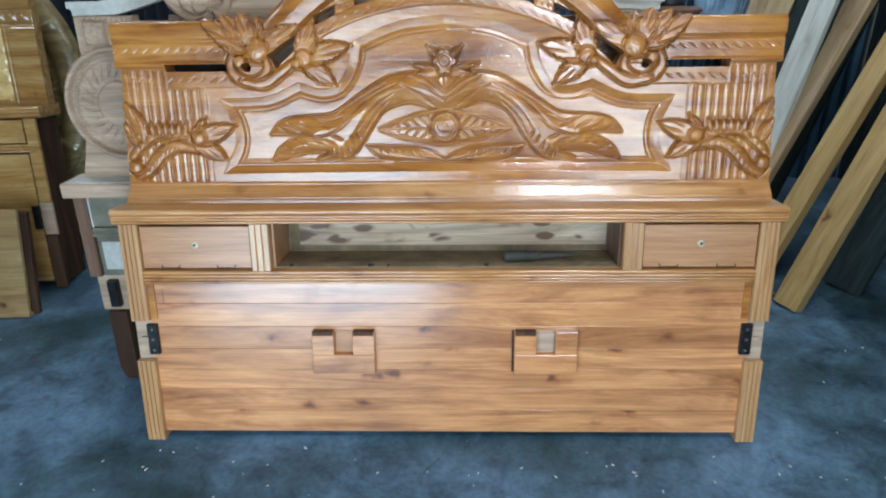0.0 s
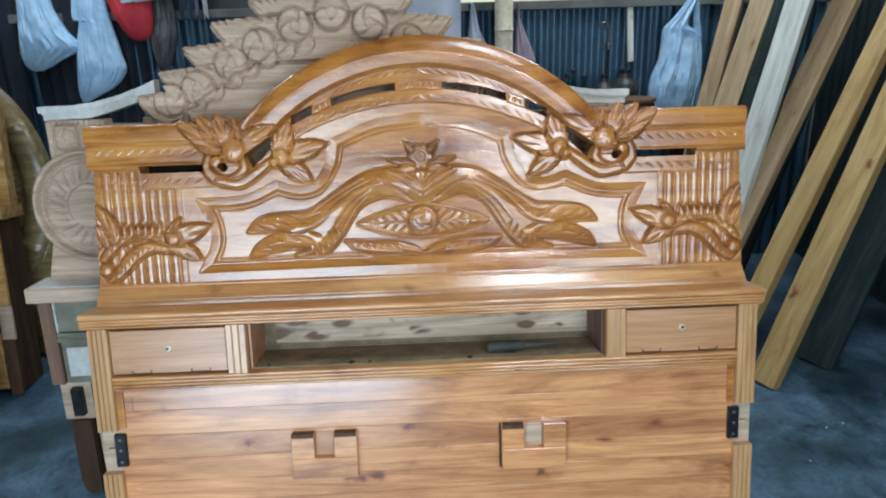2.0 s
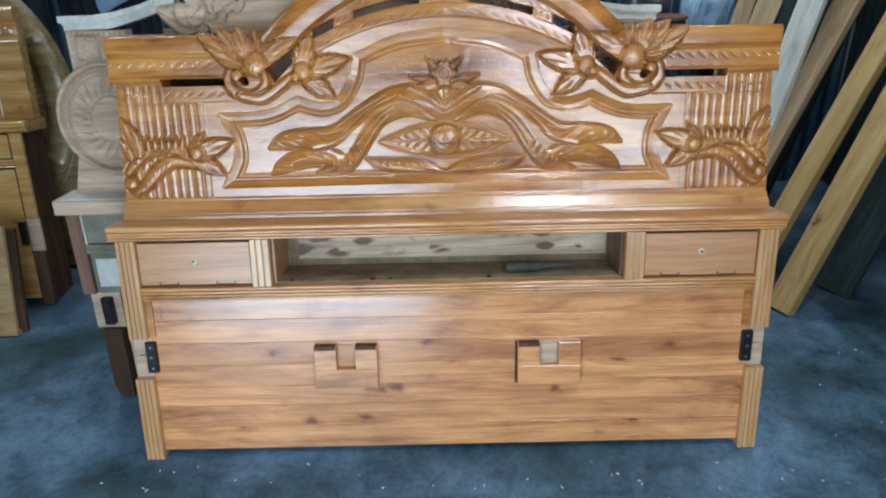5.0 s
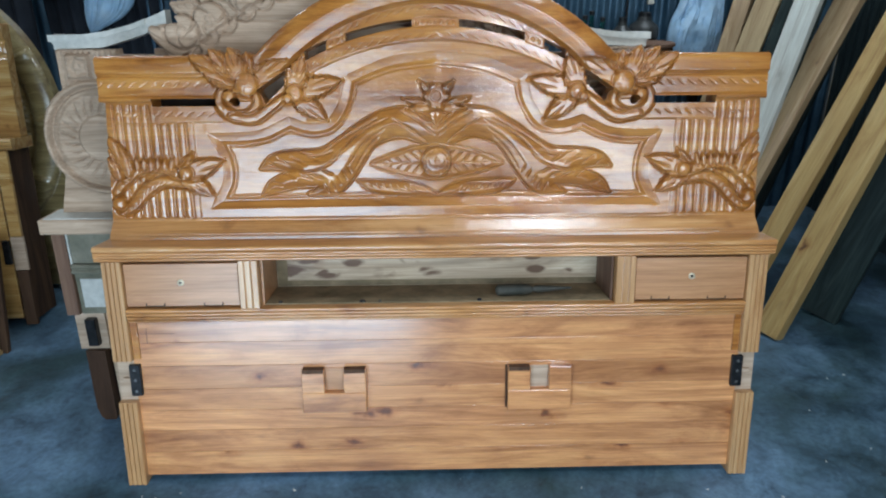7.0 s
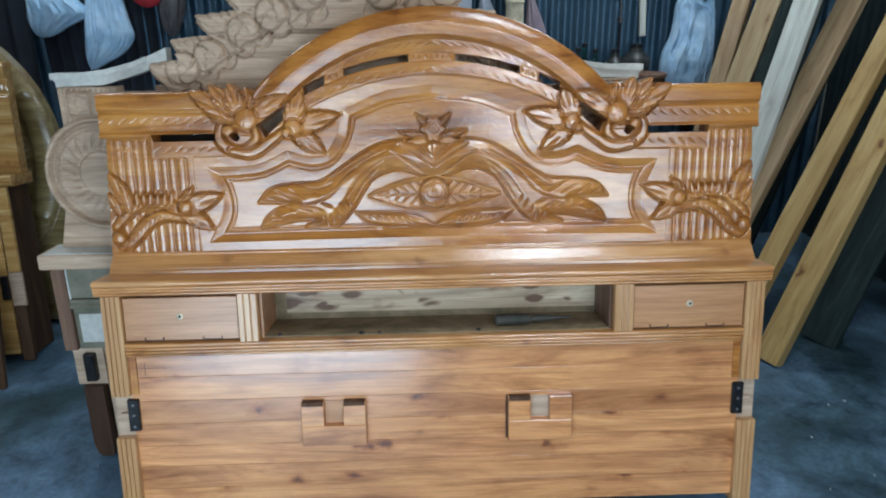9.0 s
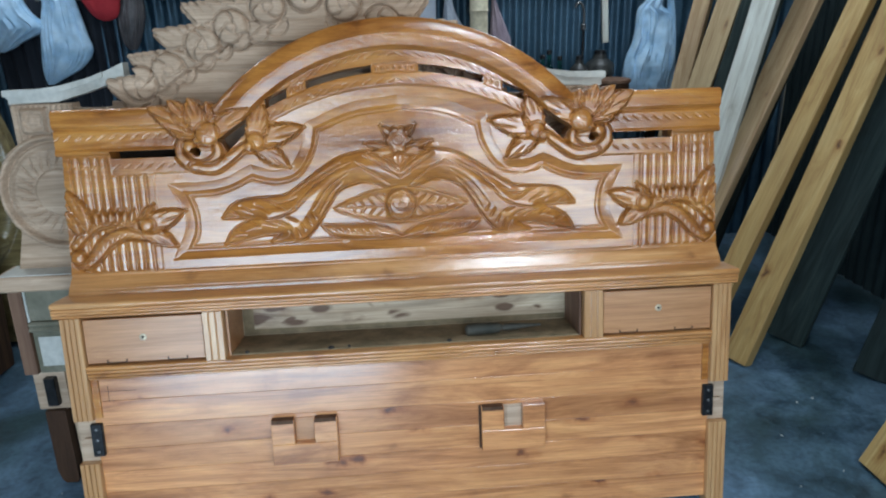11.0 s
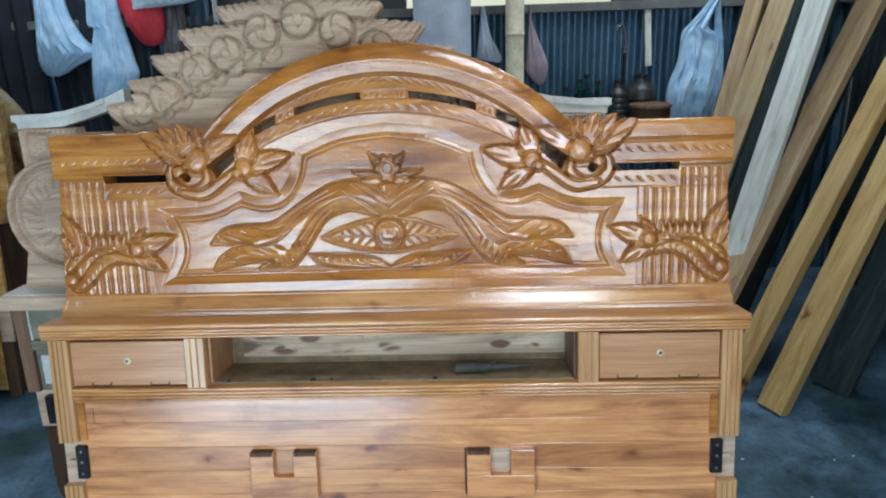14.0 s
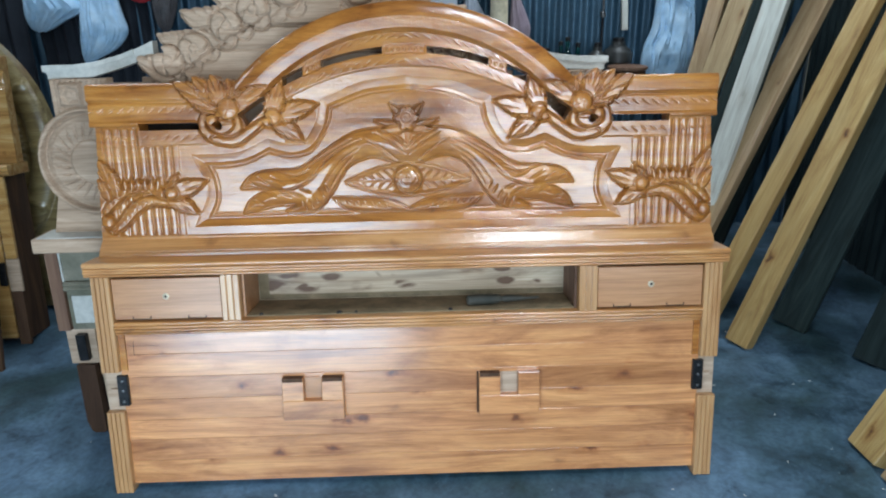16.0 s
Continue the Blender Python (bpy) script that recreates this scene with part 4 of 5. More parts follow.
edge = reeds(0.170, -0.004, [(0.744, 0.727, 0.0), (0.7265, 0.7185, 0.003), (0.718, 0.710, 0.003), (0.7095, 0.700, 0.006)])
part("shelf", prism(edge, "x", -0.965, 0.965), SHELF, head, "glossy shelf with a reeded front edge")
# added strip: blackens the left slot, where only shade lies behind
part("slot_shade_strip", box(-0.83, -0.52, 0.186, 0.196, 1.10, 1.17, 0.001), SLOT_SHADE, head, "black strip added as shade behind the slot")
part("back_board", box(-0.93, 0.93, 0.205, 0.217, 0.02, 0.70, 0.001), BACK, head, "pale knotty back board")
for sx in (-1, 1):
    x0, x1 = sorted((sx * 0.893, sx * 0.947))
    post = part("post", prism(fluted(x0, x1, 0.0, 0.20, 4, 0.0045), "z", 0.402, 0.700), POST, head)
    part("lower_post", prism(fluted(x0, x1, 0.0, 0.20, 4, 0.0045), "z", 0.0, 0.272), POST, head)
    u0, u1 = sorted((sx * 0.897, sx * 0.946))
    notch = part("joint_recess", box(u0, u1, 0.022, 0.20, 0.272, 0.402, 0.001), PALE, head, "bare unvarnished joint recess")
    part("joint_block", box(*sorted((sx * 0.906, sx * 0.930)), 0.010, 0.024, 0.332, 0.346, 0.001), PALE, notch)
    h0, h1 = sorted((sx * 0.876, sx * 0.908))
    plate = part("hook_plate", box(h0, h1, 0.008, 0.022, 0.290, 0.388, 0.002), IRON, head, "black iron bed hook plate")
    for k in (0.305, 0.340, 0.372):
        part("screw", lathe([(0.0045, 0), (0.0045, 0.002), (0.002, 0.003)], 10), DULL, plate).matrix_local = pose(sx * 0.892, 0.008, k, 90, 0, 0)
    part("side_strip", box(*sorted((sx * 0.872, sx * 0.8925)), 0.0145, 0.0196, 0.404, 0.517, 0.0008), TEAK, head, "brown strip between post and panel")
    i0, i1 = sorted((sx * 0.511, sx * 0.566))
    part("stile", prism(fluted(i0, i1, 0.0, 0.20, 3, 0.004), "z", 0.560, 0.700), POST, head)
    d0, d1 = sorted((sx * 0.569, sx * 0.891))
    flap = part("drawer_front", box(d0, d1, 0.012, 0.030, 0.566, 0.692, 0.0015), DRAWER, head, "smooth drop-front drawer")
    lock = lathe([(0.0100, 0), (0.0100, 0.0012), (0.0084, 0.0022), (0.0044, 0.0022), (0.0038, -0.004)], 24)
    part("lock", lock, BRASS, flap, "small round metal lock").matrix_local = pose(sx * 0.733, 0.012, 0.636, 90, 0, 0)
    part("keyhole", lathe([(0.0034, 0), (0.0034, 0.0026), (0.0010, 0.0028)], 12), IRON, flap).matrix_local = pose(sx * 0.733, 0.012, 0.636, 90, 0, 0)
    for k in (0.645, 0.810):
        for dx in (-0.026, 0.026):
            part("hinge_knuckle", box(sx * k + dx - 0.002, sx * k + dx + 0.002, 0.0108, 0.0125, 0.5665, 0.5755, 0.0004), BROWN, flap)
        part("hinge", box(sx * k - 0.026, sx * k + 0.026, 0.0108, 0.0125, 0.5655, 0.5685, 0.0004), BROWN, flap)
    s0, s1 = sorted((sx * 0.569, sx * 0.891))
    part("drawer_box", box(s0, s1, 0.034, 0.19, 0.562, 0.565, 0), BACK, head)
rail = reeds(0.20, -0.002, [(0.560, 0.549, 0.0), (0.5485, 0.538, 0.002), (0.5375, 0.528, 0.004), (0.5275, 0.518, 0.008)])
part("lower_rail", prism(rail, "x", -0.892, 0.892), SHELF, head, "reeded rail under the drawers")
part("niche_floor", box(-0.502, 0.502, 0.030, 0.200, 0.5604, 0.5640, 0), DUST_SHADE, head, "dusty olive niche floor")
# olive strips put the shade at the niche's inner edges into colour
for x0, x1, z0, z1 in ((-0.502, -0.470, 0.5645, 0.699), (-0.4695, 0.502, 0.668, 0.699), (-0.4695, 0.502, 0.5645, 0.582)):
    part("back_shade_strip", box(x0, x1, 0.2035, 0.2047, z0, z1, 0), DUST_SHADE, head, "olive strip painted as shade along the back board")
for x, w in ((-0.46, 0.014), (-0.222, 0.020), (-0.17, 0.010), (0.12, 0.016)):
    part("paint_drip", lathe([(0.5 * w, 0), (0.4 * w, 0.004), (0.15 * w, 0.006)], 8), IRON, head, "dark dried drip").matrix_local = pose(x, 0.038, 0.5642)
part("niche_side", box(-0.509, -0.503, 0.03, 0.20, 0.560, 0.70, 0), DRAWER, head)
part("niche_side", box(0.503, 0.509, 0.03, 0.20, 0.560, 0.70, 0), BROWN_RED, head, "dark brown niche side")
for sx, name in ((-0.310, "tenon_block"), (0.298, "tenon_block")):
    z0, z1, w = (0.232, 0.368, 0.094)
    bm = box(sx - w, sx + w, -0.004, 0.024, z0, z0 + 0.062, 0.0015)
    box(sx - w, sx - 0.028, -0.004, 0.024, z0 + 0.0625, z1, 0.0015, bm)
    box(sx + 0.028, sx + w, -0.004, 0.024, z0 + 0.0625, z1, 0.0015, bm)
    block = part(name, bm, PANEL, head, "U-shaped wooden block that takes a bed bearer")
    # thin dark strips draw the shaded gaps at the prong tops
    for u in (-0.061, 0.061) if sx < 0 else (-0.061,):
        part("slot", box(sx + u - 0.031, sx + u + 0.031, -0.0046, 0.0200, z1 - 0.011, z1 + 0.001, 0.0004), GAP_SHADE, block, "dark brown strip drawn for a shaded gap")
    # shadow along this block's left edge, laid on as a dark strip
    if sx > 0:
        part("side_shade", box(sx - w - 0.006, sx - w - 0.0005, 0.0160, 0.0200, z0, z1, 0), GAP_SHADE, block, "dark brown strip drawn for a shaded gap")
    part("notch_back", box(sx - 0.0275, sx + 0.0275, 0.0165, 0.0199, z0 + 0.066, z1 - 0.003, 0), PALE if sx > 0 else DRAWER, block, "bare pale wood in the notch")
rows = (0.022, 0.098, 0.170, 0.236, 0.305, 0.378, 0.452, 0.522)
for z0, z1 in zip(rows, rows[1:]):
    part("plank", box(-0.896, 0.896, 0.020, 0.040, z0, z1 - 0.0004, 0.0006), PANEL, head)

part("pencil_mark", box(-0.8505, -0.8495, 0.0192, 0.0205, 0.448, 0.496, 0), IRON, head, "thin dark pencil line")
part("pencil_mark", box(-0.876, -0.772, 0.0192, 0.0205, 0.4795, 0.4803, 0), IRON, head, "thin dark pencil line")

# screwdriver left in the niche
tool = thing("screwdriver", pose(0, 0, 0, -RECLINE, 0, 0) @ pose(0.172, 0.075, 0.5815, 0, 90, 4), "dark green handled screwdriver lying in the niche", "screwdriver")
part("handle", lathe([(0.010, 0), (0.0165, 0.006), (0.0175, 0.03), (0.0165, 0.075), (0.0145, 0.100), (0.009, 0.110)], 14), RUBBER, tool)
part("blade", lathe([(0.006, 0.108), (0.0115, 0.122), (0.011, 0.150), (0.006, 0.19), (0.004, 0.225), (0.002, 0.232)], 12), RUBBER, tool, "dark tapered shaft")


# ---- the bare headboard behind ----
bare = thing("headboard", pose(-0.245, 0.33, 0, -3, 0, 0), "unfinished pale wooden headboard with a stepped leaf and flower crest", "headboard")
TIERS = [(0.150, 1.625), (0.243, 1.562), (0.361, 1.502), (0.446, 1.434), (0.528, 1.367), (0.600, 1.300), (0.60, 1.180)]


def work_bare(x, z):
    c = Carving(x, z)
    a = c.x
    inside = np.full(a.shape, -9.0)
    for k, ((w, top), (_, low)) in enumerate(zip(TIERS, TIERS[1:])):
        rise = top + 0.10 * np.clip(w - a, 0, 0.2)
        tier = np.minimum(np.minimum(rise - z, z - low + 0.03), w - 0.75 * np.clip(top - z - 0.006, 0, 1) - 22 * np.clip(z - top + 0.022, 0, 1) ** 2 - a)
        saw = np.abs(np.sin((a * 1.0 - 1.1 * z + 0.3 * k) * np.pi / 0.030 + 1.2 * np.sin(a * 31 + k)))
        tier = tier + (0.004 * saw - 0.003) * (w - a < 0.20)
        on = (tier > 0) & (z > low - 0.01)
        c.h = np.where(on, 0.006 * (k % 2) + 0.012 * np.clip(tier / 0.012, 0, 1) - 0.010 * np.clip(1 - saw / 0.26, 0, 1) * np.clip(1.1 - tier / 0.040, 0, 1) * (w - a < 0.24), c.h)
        inside = np.maximum(inside, tier)
    for _, top in TIERS[:-1]:
        c.h = c.h - 0.004 * np.exp(-(((z - top - 0.004) / 0.0026) ** 2))
    for cx, cz in ((0.0, 1.520), (0.108, 1.487), (0.215, 1.432), (0.300, 1.386), (0.405, 1.318), (0.49, 1.285)):
        d, t = np.hypot(a - cx, z - cz), np.arctan2(z - cz, a - cx)
        on = step(0.048 - d, 0.004)
        lobe = np.abs(np.cos(1.5 * t + 5 * cx + 34 * d))
        petal = 0.012 + 0.012 * np.sqrt(np.clip(1 - (d / 0.050) ** 4, 0, 1)) - 0.010 * np.clip(1 - lobe / 0.22, 0, 1) * np.clip(d / 0.02, 0, 1) - 0.005 * np.exp(-(((d - 0.014) / 0.003) ** 2)) * (lobe > 0.3)
        c.h = c.h * (1 - on) + petal * on - 0.008 * np.exp(-(((d - 0.050) / 0.003) ** 2))
    for k in range(9):
        bx = 0.06 + 0.055 * k
        c.stroke([(bx, 1.455 - 0.30 * (bx / 0.55) ** 1.6), (bx + 0.02, 1.43 - 0.30 * (bx / 0.55) ** 1.6), (bx + 0.05, 1.425 - 0.30 * (bx / 0.55) ** 1.6)], 0.012, 0.012, 0.006, 0.003)
    # blocks at the ends of the rail, side wheels, lower field
    block = np.minimum(np.minimum(0.872 - a, z - 1.08), 1.236 - z)
    sq = np.maximum(np.abs(a - 0.808), np.abs(z - 1.188))
    c.h = np.where((block > 0) & (a > 0.62), 0.012 + 0.006 * (sq < 0.036) - 0.010 * np.exp(-(((sq - 0.036) / 0.004) ** 2)) - 0.006 * np.abs(np.sin(np.pi * a / 0.016)) * (sq > 0.038), c.h)
    c.boss(0.808, 1.188, 0.022, 0.010, 0.016, 2, 5)
    d, t = np.hypot(a - 0.774, z - 0.975), np.arctan2(z - 0.975, 0.774 - a)
    wheel = 0.175 - d
    leafy = (d > 0.070) & (d < 0.135)
    feathers = -0.013 * np.clip(1 - np.abs(np.sin(t * 12 + d * 42)) / 0.30, 0, 1) * leafy * np.clip((0.135 - d) / 0.03, 0, 1) * np.clip((d - 0.070) / 0.015, 0, 1) + 0.004 * np.clip((0.140 - d) / 0.01, 0, 1)
    disc = 0.004 * step(0.070 - d, 0.004) - 0.003 * np.exp(-(((d - 0.072) / 0.003) ** 2))
    joints = -0.004 * (np.exp(-(((z - 1.022) / 0.0016) ** 2)) + np.exp(-(((z - 0.908) / 0.0016) ** 2)))
    c.h = np.where(wheel > 0, 0.003 + feathers + disc + joints + 0.012 * np.sqrt(np.clip(1 - ((d - 0.166) / 0.009) ** 2, 0, 1)) - 0.006 * np.exp(-(((d - 0.152) / 0.003) ** 2)), c.h)
    field = np.minimum(np.minimum(0.945 - 0.25 * np.clip(z - 0.735, 0, 0.3) - 3.0 * np.clip(z - 0.90, 0, 0.1) - a, z - 0.735), 1.215 - z)
    inside = np.maximum.reduce([np.where(z > 1.16, inside, -9), block, wheel, field])
    inside = np.where((a > 0.585) & (a < 0.69) & (z > 1.222) & (z < 1.30), np.minimum(inside, -0.02), inside)
    piece = np.where((z > 1.236) | (inside < 0), 0, 1)
    piece[(wheel > -0.01) & (z < 1.17)] = 2
    piece += ((piece == 2) & (x > 0)).astype(int)
    return 1.5 * c.h, inside, piece


carved(bare, work_bare, -0.952, 0.952, 0.732, 1.660, 0.0038, 0.050, 0.088, [("crest", "stepped leaf crest with round flowers"), ("carved_field", ""), ("scroll_wheel", ""), ("scroll_wheel", "")], PALE)
for sx in (-1, 1):
    rail = [(0.878, 1.236), (0.878, 1.250), (0.884, 1.256), (0.884, 1.274), (0.80, 1.274), (0.72, 1.284), (0.64, 1.303), (0.54, 1.345), (0.54, 1.300), (0.66, 1.262), (0.74, 1.240)]
    part("swept_rail", prism([(sx * u, v) for u, v in rail], "y", 0.054, 0.100), PRIMED, bare, "whitish swept top rail")
    lip = [(0.888, 1.258), (0.888, 1.277), (0.80, 1.277), (0.72, 1.287), (0.64, 1.306), (0.60, 1.321), (0.60, 1.306), (0.64, 1.291), (0.72, 1.271), (0.80, 1.260)]
    part("rail_lip", prism([(sx * u, v) for u, v in lip], "y", 0.046, 0.104), PRIMED, bare)
    o0, o1 = sorted((sx * 0.972, sx * 0.930))
    part("post", box(o0, o1, 0.0, 0.14, 0.400, 0.688, 0.002), BROWN_RED, bare, "reddish bare post")
    i0, i1 = sorted((sx * 0.928, sx * 0.70))
    part("side_panel", box(i0, i1, 0.010, 0.10, 0.578, 0.688, 0.002), AGED, bare)
    part("pale_strip", box(*sorted((sx * 0.9285, sx * 0.922)), 0.002, 0.012, 0.578, 0.687, 0.001), PRIMED, bare)
    part("side_rail", prism([(0.0, 0.545), (-0.006, 0.552), (0.002, 0.560), (-0.004, 0.568), (0.004, 0.576), (0.10, 0.576), (0.10, 0.545)], "x", i0, i1), AGED, bare)
    part("drop_panel", box(i0, i1, 0.012, 0.10, 0.400, 0.543, 0.002), AGED, bare)
    part("door_panel", box(*sorted((sx * 0.912, sx * 0.80)), 0.008, 0.013, 0.425, 0.525, 0.001), PRIMED, bare)
    j0, j1 = sorted((sx * 0.958, sx * 0.86))
    part("joint_recess", box(j0, j1, 0.018, 0.12, 0.268, 0.400, 0.001), PALE, bare)
    h0, h1 = sorted((sx * 0.918, sx * 0.884))
    part("hook_plate", box(h0, h1, -0.006, 0.018, 0.288, 0.385, 0.002), IRON, bare, "black iron bed hook plate")
    l0, l1 = sorted((sx * 0.935, sx * 0.872))
    leg = [(l0, 0.268), (l0, 0.05), (l0 + 0.010, 0.012), (l0 + 0.022, 0.0), (l1 - 0.006, 0.0), (l1, 0.012), (l1, 0.268)]
    part("lower_post", prism(leg, "y", 0.0, 0.12), BROWN, bare, "dark brown lower post")
part("shelf", prism([(0.10, 0.735), (-0.026, 0.735), (-0.030, 0.731), (-0.030, 0.692), (-0.026, 0.688), (0.10, 0.688)], "x", -0.985, 0.985), PALE, bare, "thick brown-edged shelf")
part("shelf_top", box(-0.972, 0.972, -0.022, 0.09, 0.7355, 0.7385, 0.001), PRIMED, bare, "whitish primed shelf top")
part("lower_panel", box(-0.866, 0.866, 0.03, 0.05, 0.03, 0.543, 0.002), PALE, bare)

# ---- the golden headboard with a buttoned cushion ----
gold = thing("headboard", pose(-2.605, 0.985, 0, -7, 0, 3), "golden varnished headboard with a buttoned cushion and drawers", "headboard")


def gold_top(a):
    t = np.clip((0.76 - a) / 0.76, 0, 1)
    return 1.270 + 0.34 * t * t * (3 - 2 * t)


def work_gold(x, z):
    c = Carving(x, z)
    a = c.x
    top = gold_top(a)
    down = top - z
    h = 0.012 + 0.014 * np.sqrt(np.clip(1 - ((down - 0.03) / 0.032) ** 2, 0, 1))
    h = h - 0.010 * np.exp(-(((down - 0.068) / 0.004) ** 2)) - 0.008 * np.exp(-(((down - 0.125) / 0.004) ** 2))
    orn = (down > 0.07) & (down < 0.12) & (a > 0.66) & (a < 0.86)
    h = np.where(orn, 0.014 + 0.010 * np.abs(np.sin(np.pi * a / 0.05)) * np.abs(np.cos(np.pi * (down - 0.095) / 0.045)), h)
    h = np.where((a > 0.725) & (down > 0.135), 0.016 - 0.006 * np.exp(-(((a - 0.738) / 0.003) ** 2)), h)
    cushion = (a < 0.72) & (down > 0.135) & (z > 0.835)
    row = np.floor(z / 0.062)
    bx, bz = ((a + 0.045 * (row % 2)) % 0.090) - 0.045, (z % 0.062) - 0.031
    button = np.hypot(bx, bz)
    h = np.where(cushion, 0.016 - 0.012 * np.exp(-((button / 0.016) ** 2)) + 0.006 * np.exp(-((button / 0.006) ** 2)) - 0.004 * np.exp(-((bz / 0.007) ** 2)) + 0.0012 * np.sin(a * 45 + 4 * np.sin(z * 30)), h)
    inside = np.minimum(np.minimum(0.862 - a, z - 0.81), down)
    gap = np.maximum(np.abs(down - 0.085) - 0.010, np.abs(a - 0.53) - 0.11)
    piece = np.where(cushion, 1, 0)
    return h, np.minimum(inside, gap), piece


carved(gold, work_gold, -0.87, 0.87, 0.80, 1.62, 0.0050, 0.125, 0.165, [("carved_frame", ""), ("cushion", "buttoned golden vinyl cushion")], (GOLD, VINYL))
part("shelf", prism([(0.17, 0.812), (0.0, 0.812), (-0.004, 0.806), (0.002, 0.800), (-0.003, 0.795), (-0.003, 0.788), (0.004, 0.784), (0.0, 0.780), (0.002, 0.772), (0.010, 0.766), (0.17, 0.766)], "x", -0.875, 0.875), GOLD, gold, "reeded glossy shelf")
part("body", box(-0.845, 0.845, 0.02, 0.19, 0.02, 0.764, 0.002), BROWN, gold, "dark brown cabinet body")
part("drawer_front", box(-0.79, 0.79, 0.004, 0.018, 0.660, 0.758, 0.002), GOLD, gold)
part("lower_rail", prism([(0.018, 0.655), (0.0, 0.655), (-0.004, 0.650), (0.002, 0.645), (-0.003, 0.640), (-0.003, 0.633), (0.004, 0.628), (0.0, 0.622), (0.018, 0.618)], "x", -0.845, 0.845), GOLD, gold)
part("lower_panel", box(-0.79, 0.79, 0.006, 0.018, 0.03, 0.612, 0.002), GOLD, gold)
for sx in (-1, 1):
    part("post", box(*sorted((sx * 0.80, sx * 0.848)), 0.0, 0.018, 0.40, 0.764, 0.002), GOLD, gold)
    part("joint_recess", box(*sorted((sx * 0.795, sx * 0.85)), 0.006, 0.0185, 0.25, 0.398, 0.001), PALE, gold)
    part("hook_plate", box(*sorted((sx * 0.765, sx * 0.793)), -0.012, 0.005, 0.28, 0.385, 0.002), IRON, gold)
    part("lower_post", box(*sorted((sx * 0.80, sx * 0.848)), 0.0, 0.018, 0.0, 0.248, 0.002), BROWN, gold)

board = thing("bed_board", pose(-2.30, 0.745, 0, -14, 0, 2), "wide golden bed board leaning on a headboard", "board")
part("panel", box(-0.52, 0.52, 0.0, 0.022, 0.0, 0.455, 0.002), PLANKX, board)
part("edge_strip", box(-0.53, 0.525, -0.006, 0.030, -0.001, 0.018, 0.002), PLANKX, board)
part("backing", box(-0.50, 0.545, 0.030, 0.055, 0.0, 0.44, 0.002), BROWN, board)

# ---- old carved arch between them ----
arch = thing("headboard", pose(-2.36, 1.40, 0, -5, 0, 0), "old olive-brown headboard with a beaded round arch", "headboard")


def work_arch(x, z):
    c = Carving(x, z)
    a = c.x
    r, t = np.hypot(a, z - 0.82), np.arctan2(a, z - 0.82)
    h = 0.03 * np.sqrt(np.clip(1 - ((r - 0.60) / 0.06) ** 2, 0, 1)) + 0.008 * np.clip(np.cos(t * 40), 0, 1) * (np.abs(r - 0.60) < 0.05) * (np.abs((t * 2.2) % 1 - 0.5) < 0.12)
    bead = np.hypot((t * 0.50 % 0.030) - 0.015, r - 0.505)
    h = h + 0.012 * np.sqrt(np.clip(1 - (bead / 0.011) ** 2, 0, 1)) + 0.010 * np.abs(np.cos(t * 11 + r * 30)) * ((r > 0.36) & (r < 0.47))
    inside = np.maximum(np.minimum(0.66 - r, z - 0.30), np.minimum(0.66 - a, np.minimum(z - 0.02, 0.82 - z)))
    return h, inside, np.where(r > 0.53, 0, 1)


carved(arch, work_arch, -0.67, 0.67, 0.0, 1.49, 0.0065, 0.0, 0.05, [("arch_rail", ""), ("carved_panel", "")], OLIVE)

# ---- planks that lean on the side wall ----
def leaning_plank(foot, top, wide, thick, material, label, turn=0.0):
    """A sawn plank from a foot on the floor to a place higher up."""
    a, b = Vector(foot), Vector(top)
    m = Matrix.Translation(a) @ (b - a).to_track_quat("Z", "Y").to_matrix().to_4x4() @ pose(0, 0, 0, 0, 0, turn)
    ob = thing("plank", m, label, "plank", "planks leaning on the side wall")
    part("board", box(-wide / 2, wide / 2, -thick / 2, thick / 2, 0, (b - a).length, 0.003), material, ob)
    return ob


YELLOW = "tall yellowish sawn plank leaning on the iron wall"
REDDISH = "tall brown sawn plank leaning on the iron wall"
leaning_plank((1.415, 0.845, 0.0), (2.335, 1.165, 2.25), 0.108, 0.058, PLANK, YELLOW, 12)
leaning_plank((1.289, 0.972, 0.0), (2.305, 1.31, 2.25), 0.086, 0.058, PLANK, YELLOW, 13)
leaning_plank((1.18, 1.182, 0.0), (2.256, 1.588, 2.28), 0.110, 0.045, PLANK_RED, REDDISH, 10)
leaning_plank((1.24, 1.227, 0.0), (1.92, 1.575, 2.30), 0.112, 0.035, PLANK_GREY, "tall whitish weathered plank leaning on the iron wall", 8)
leaning_plank((1.25, 1.30, 0.0), (1.945, 1.645, 2.30), 0.185, 0.03, PLANK_DARK, "tall dark grey plank leaning on the iron wall", 8)
leaning_plank((1.112, 1.44, 0.0), (1.902, 1.804, 2.30), 0.108, 0.035, PLANK_TAN, REDDISH, 25)
leaning_plank((1.255, 1.766, 0.0), (1.847, 2.13, 2.30), 0.094, 0.035, PLANK_RED, "narrow brown sawn plank leaning on the iron wall", 8)
leaning_plank((1.40, 1.38, 0.0), (2.34, 1.82, 2.30), 0.10, 0.03, PLANK_DARK, "tall dark grey plank leaning on the iron wall", 10)
leaning_plank((1.72, 1.00, 0.0), (2.38, 1.15, 1.9), 0.16, 0.03, PLANK_DARK, "wide dark grey plank leaning on the iron wall", 20)
leaning_plank((1.90, 0.62, 0.0), (2.40, 0.72, 1.7), 0.20, 0.03, PLANK_DARK, "wide dark grey plank leaning on the iron wall", 35)
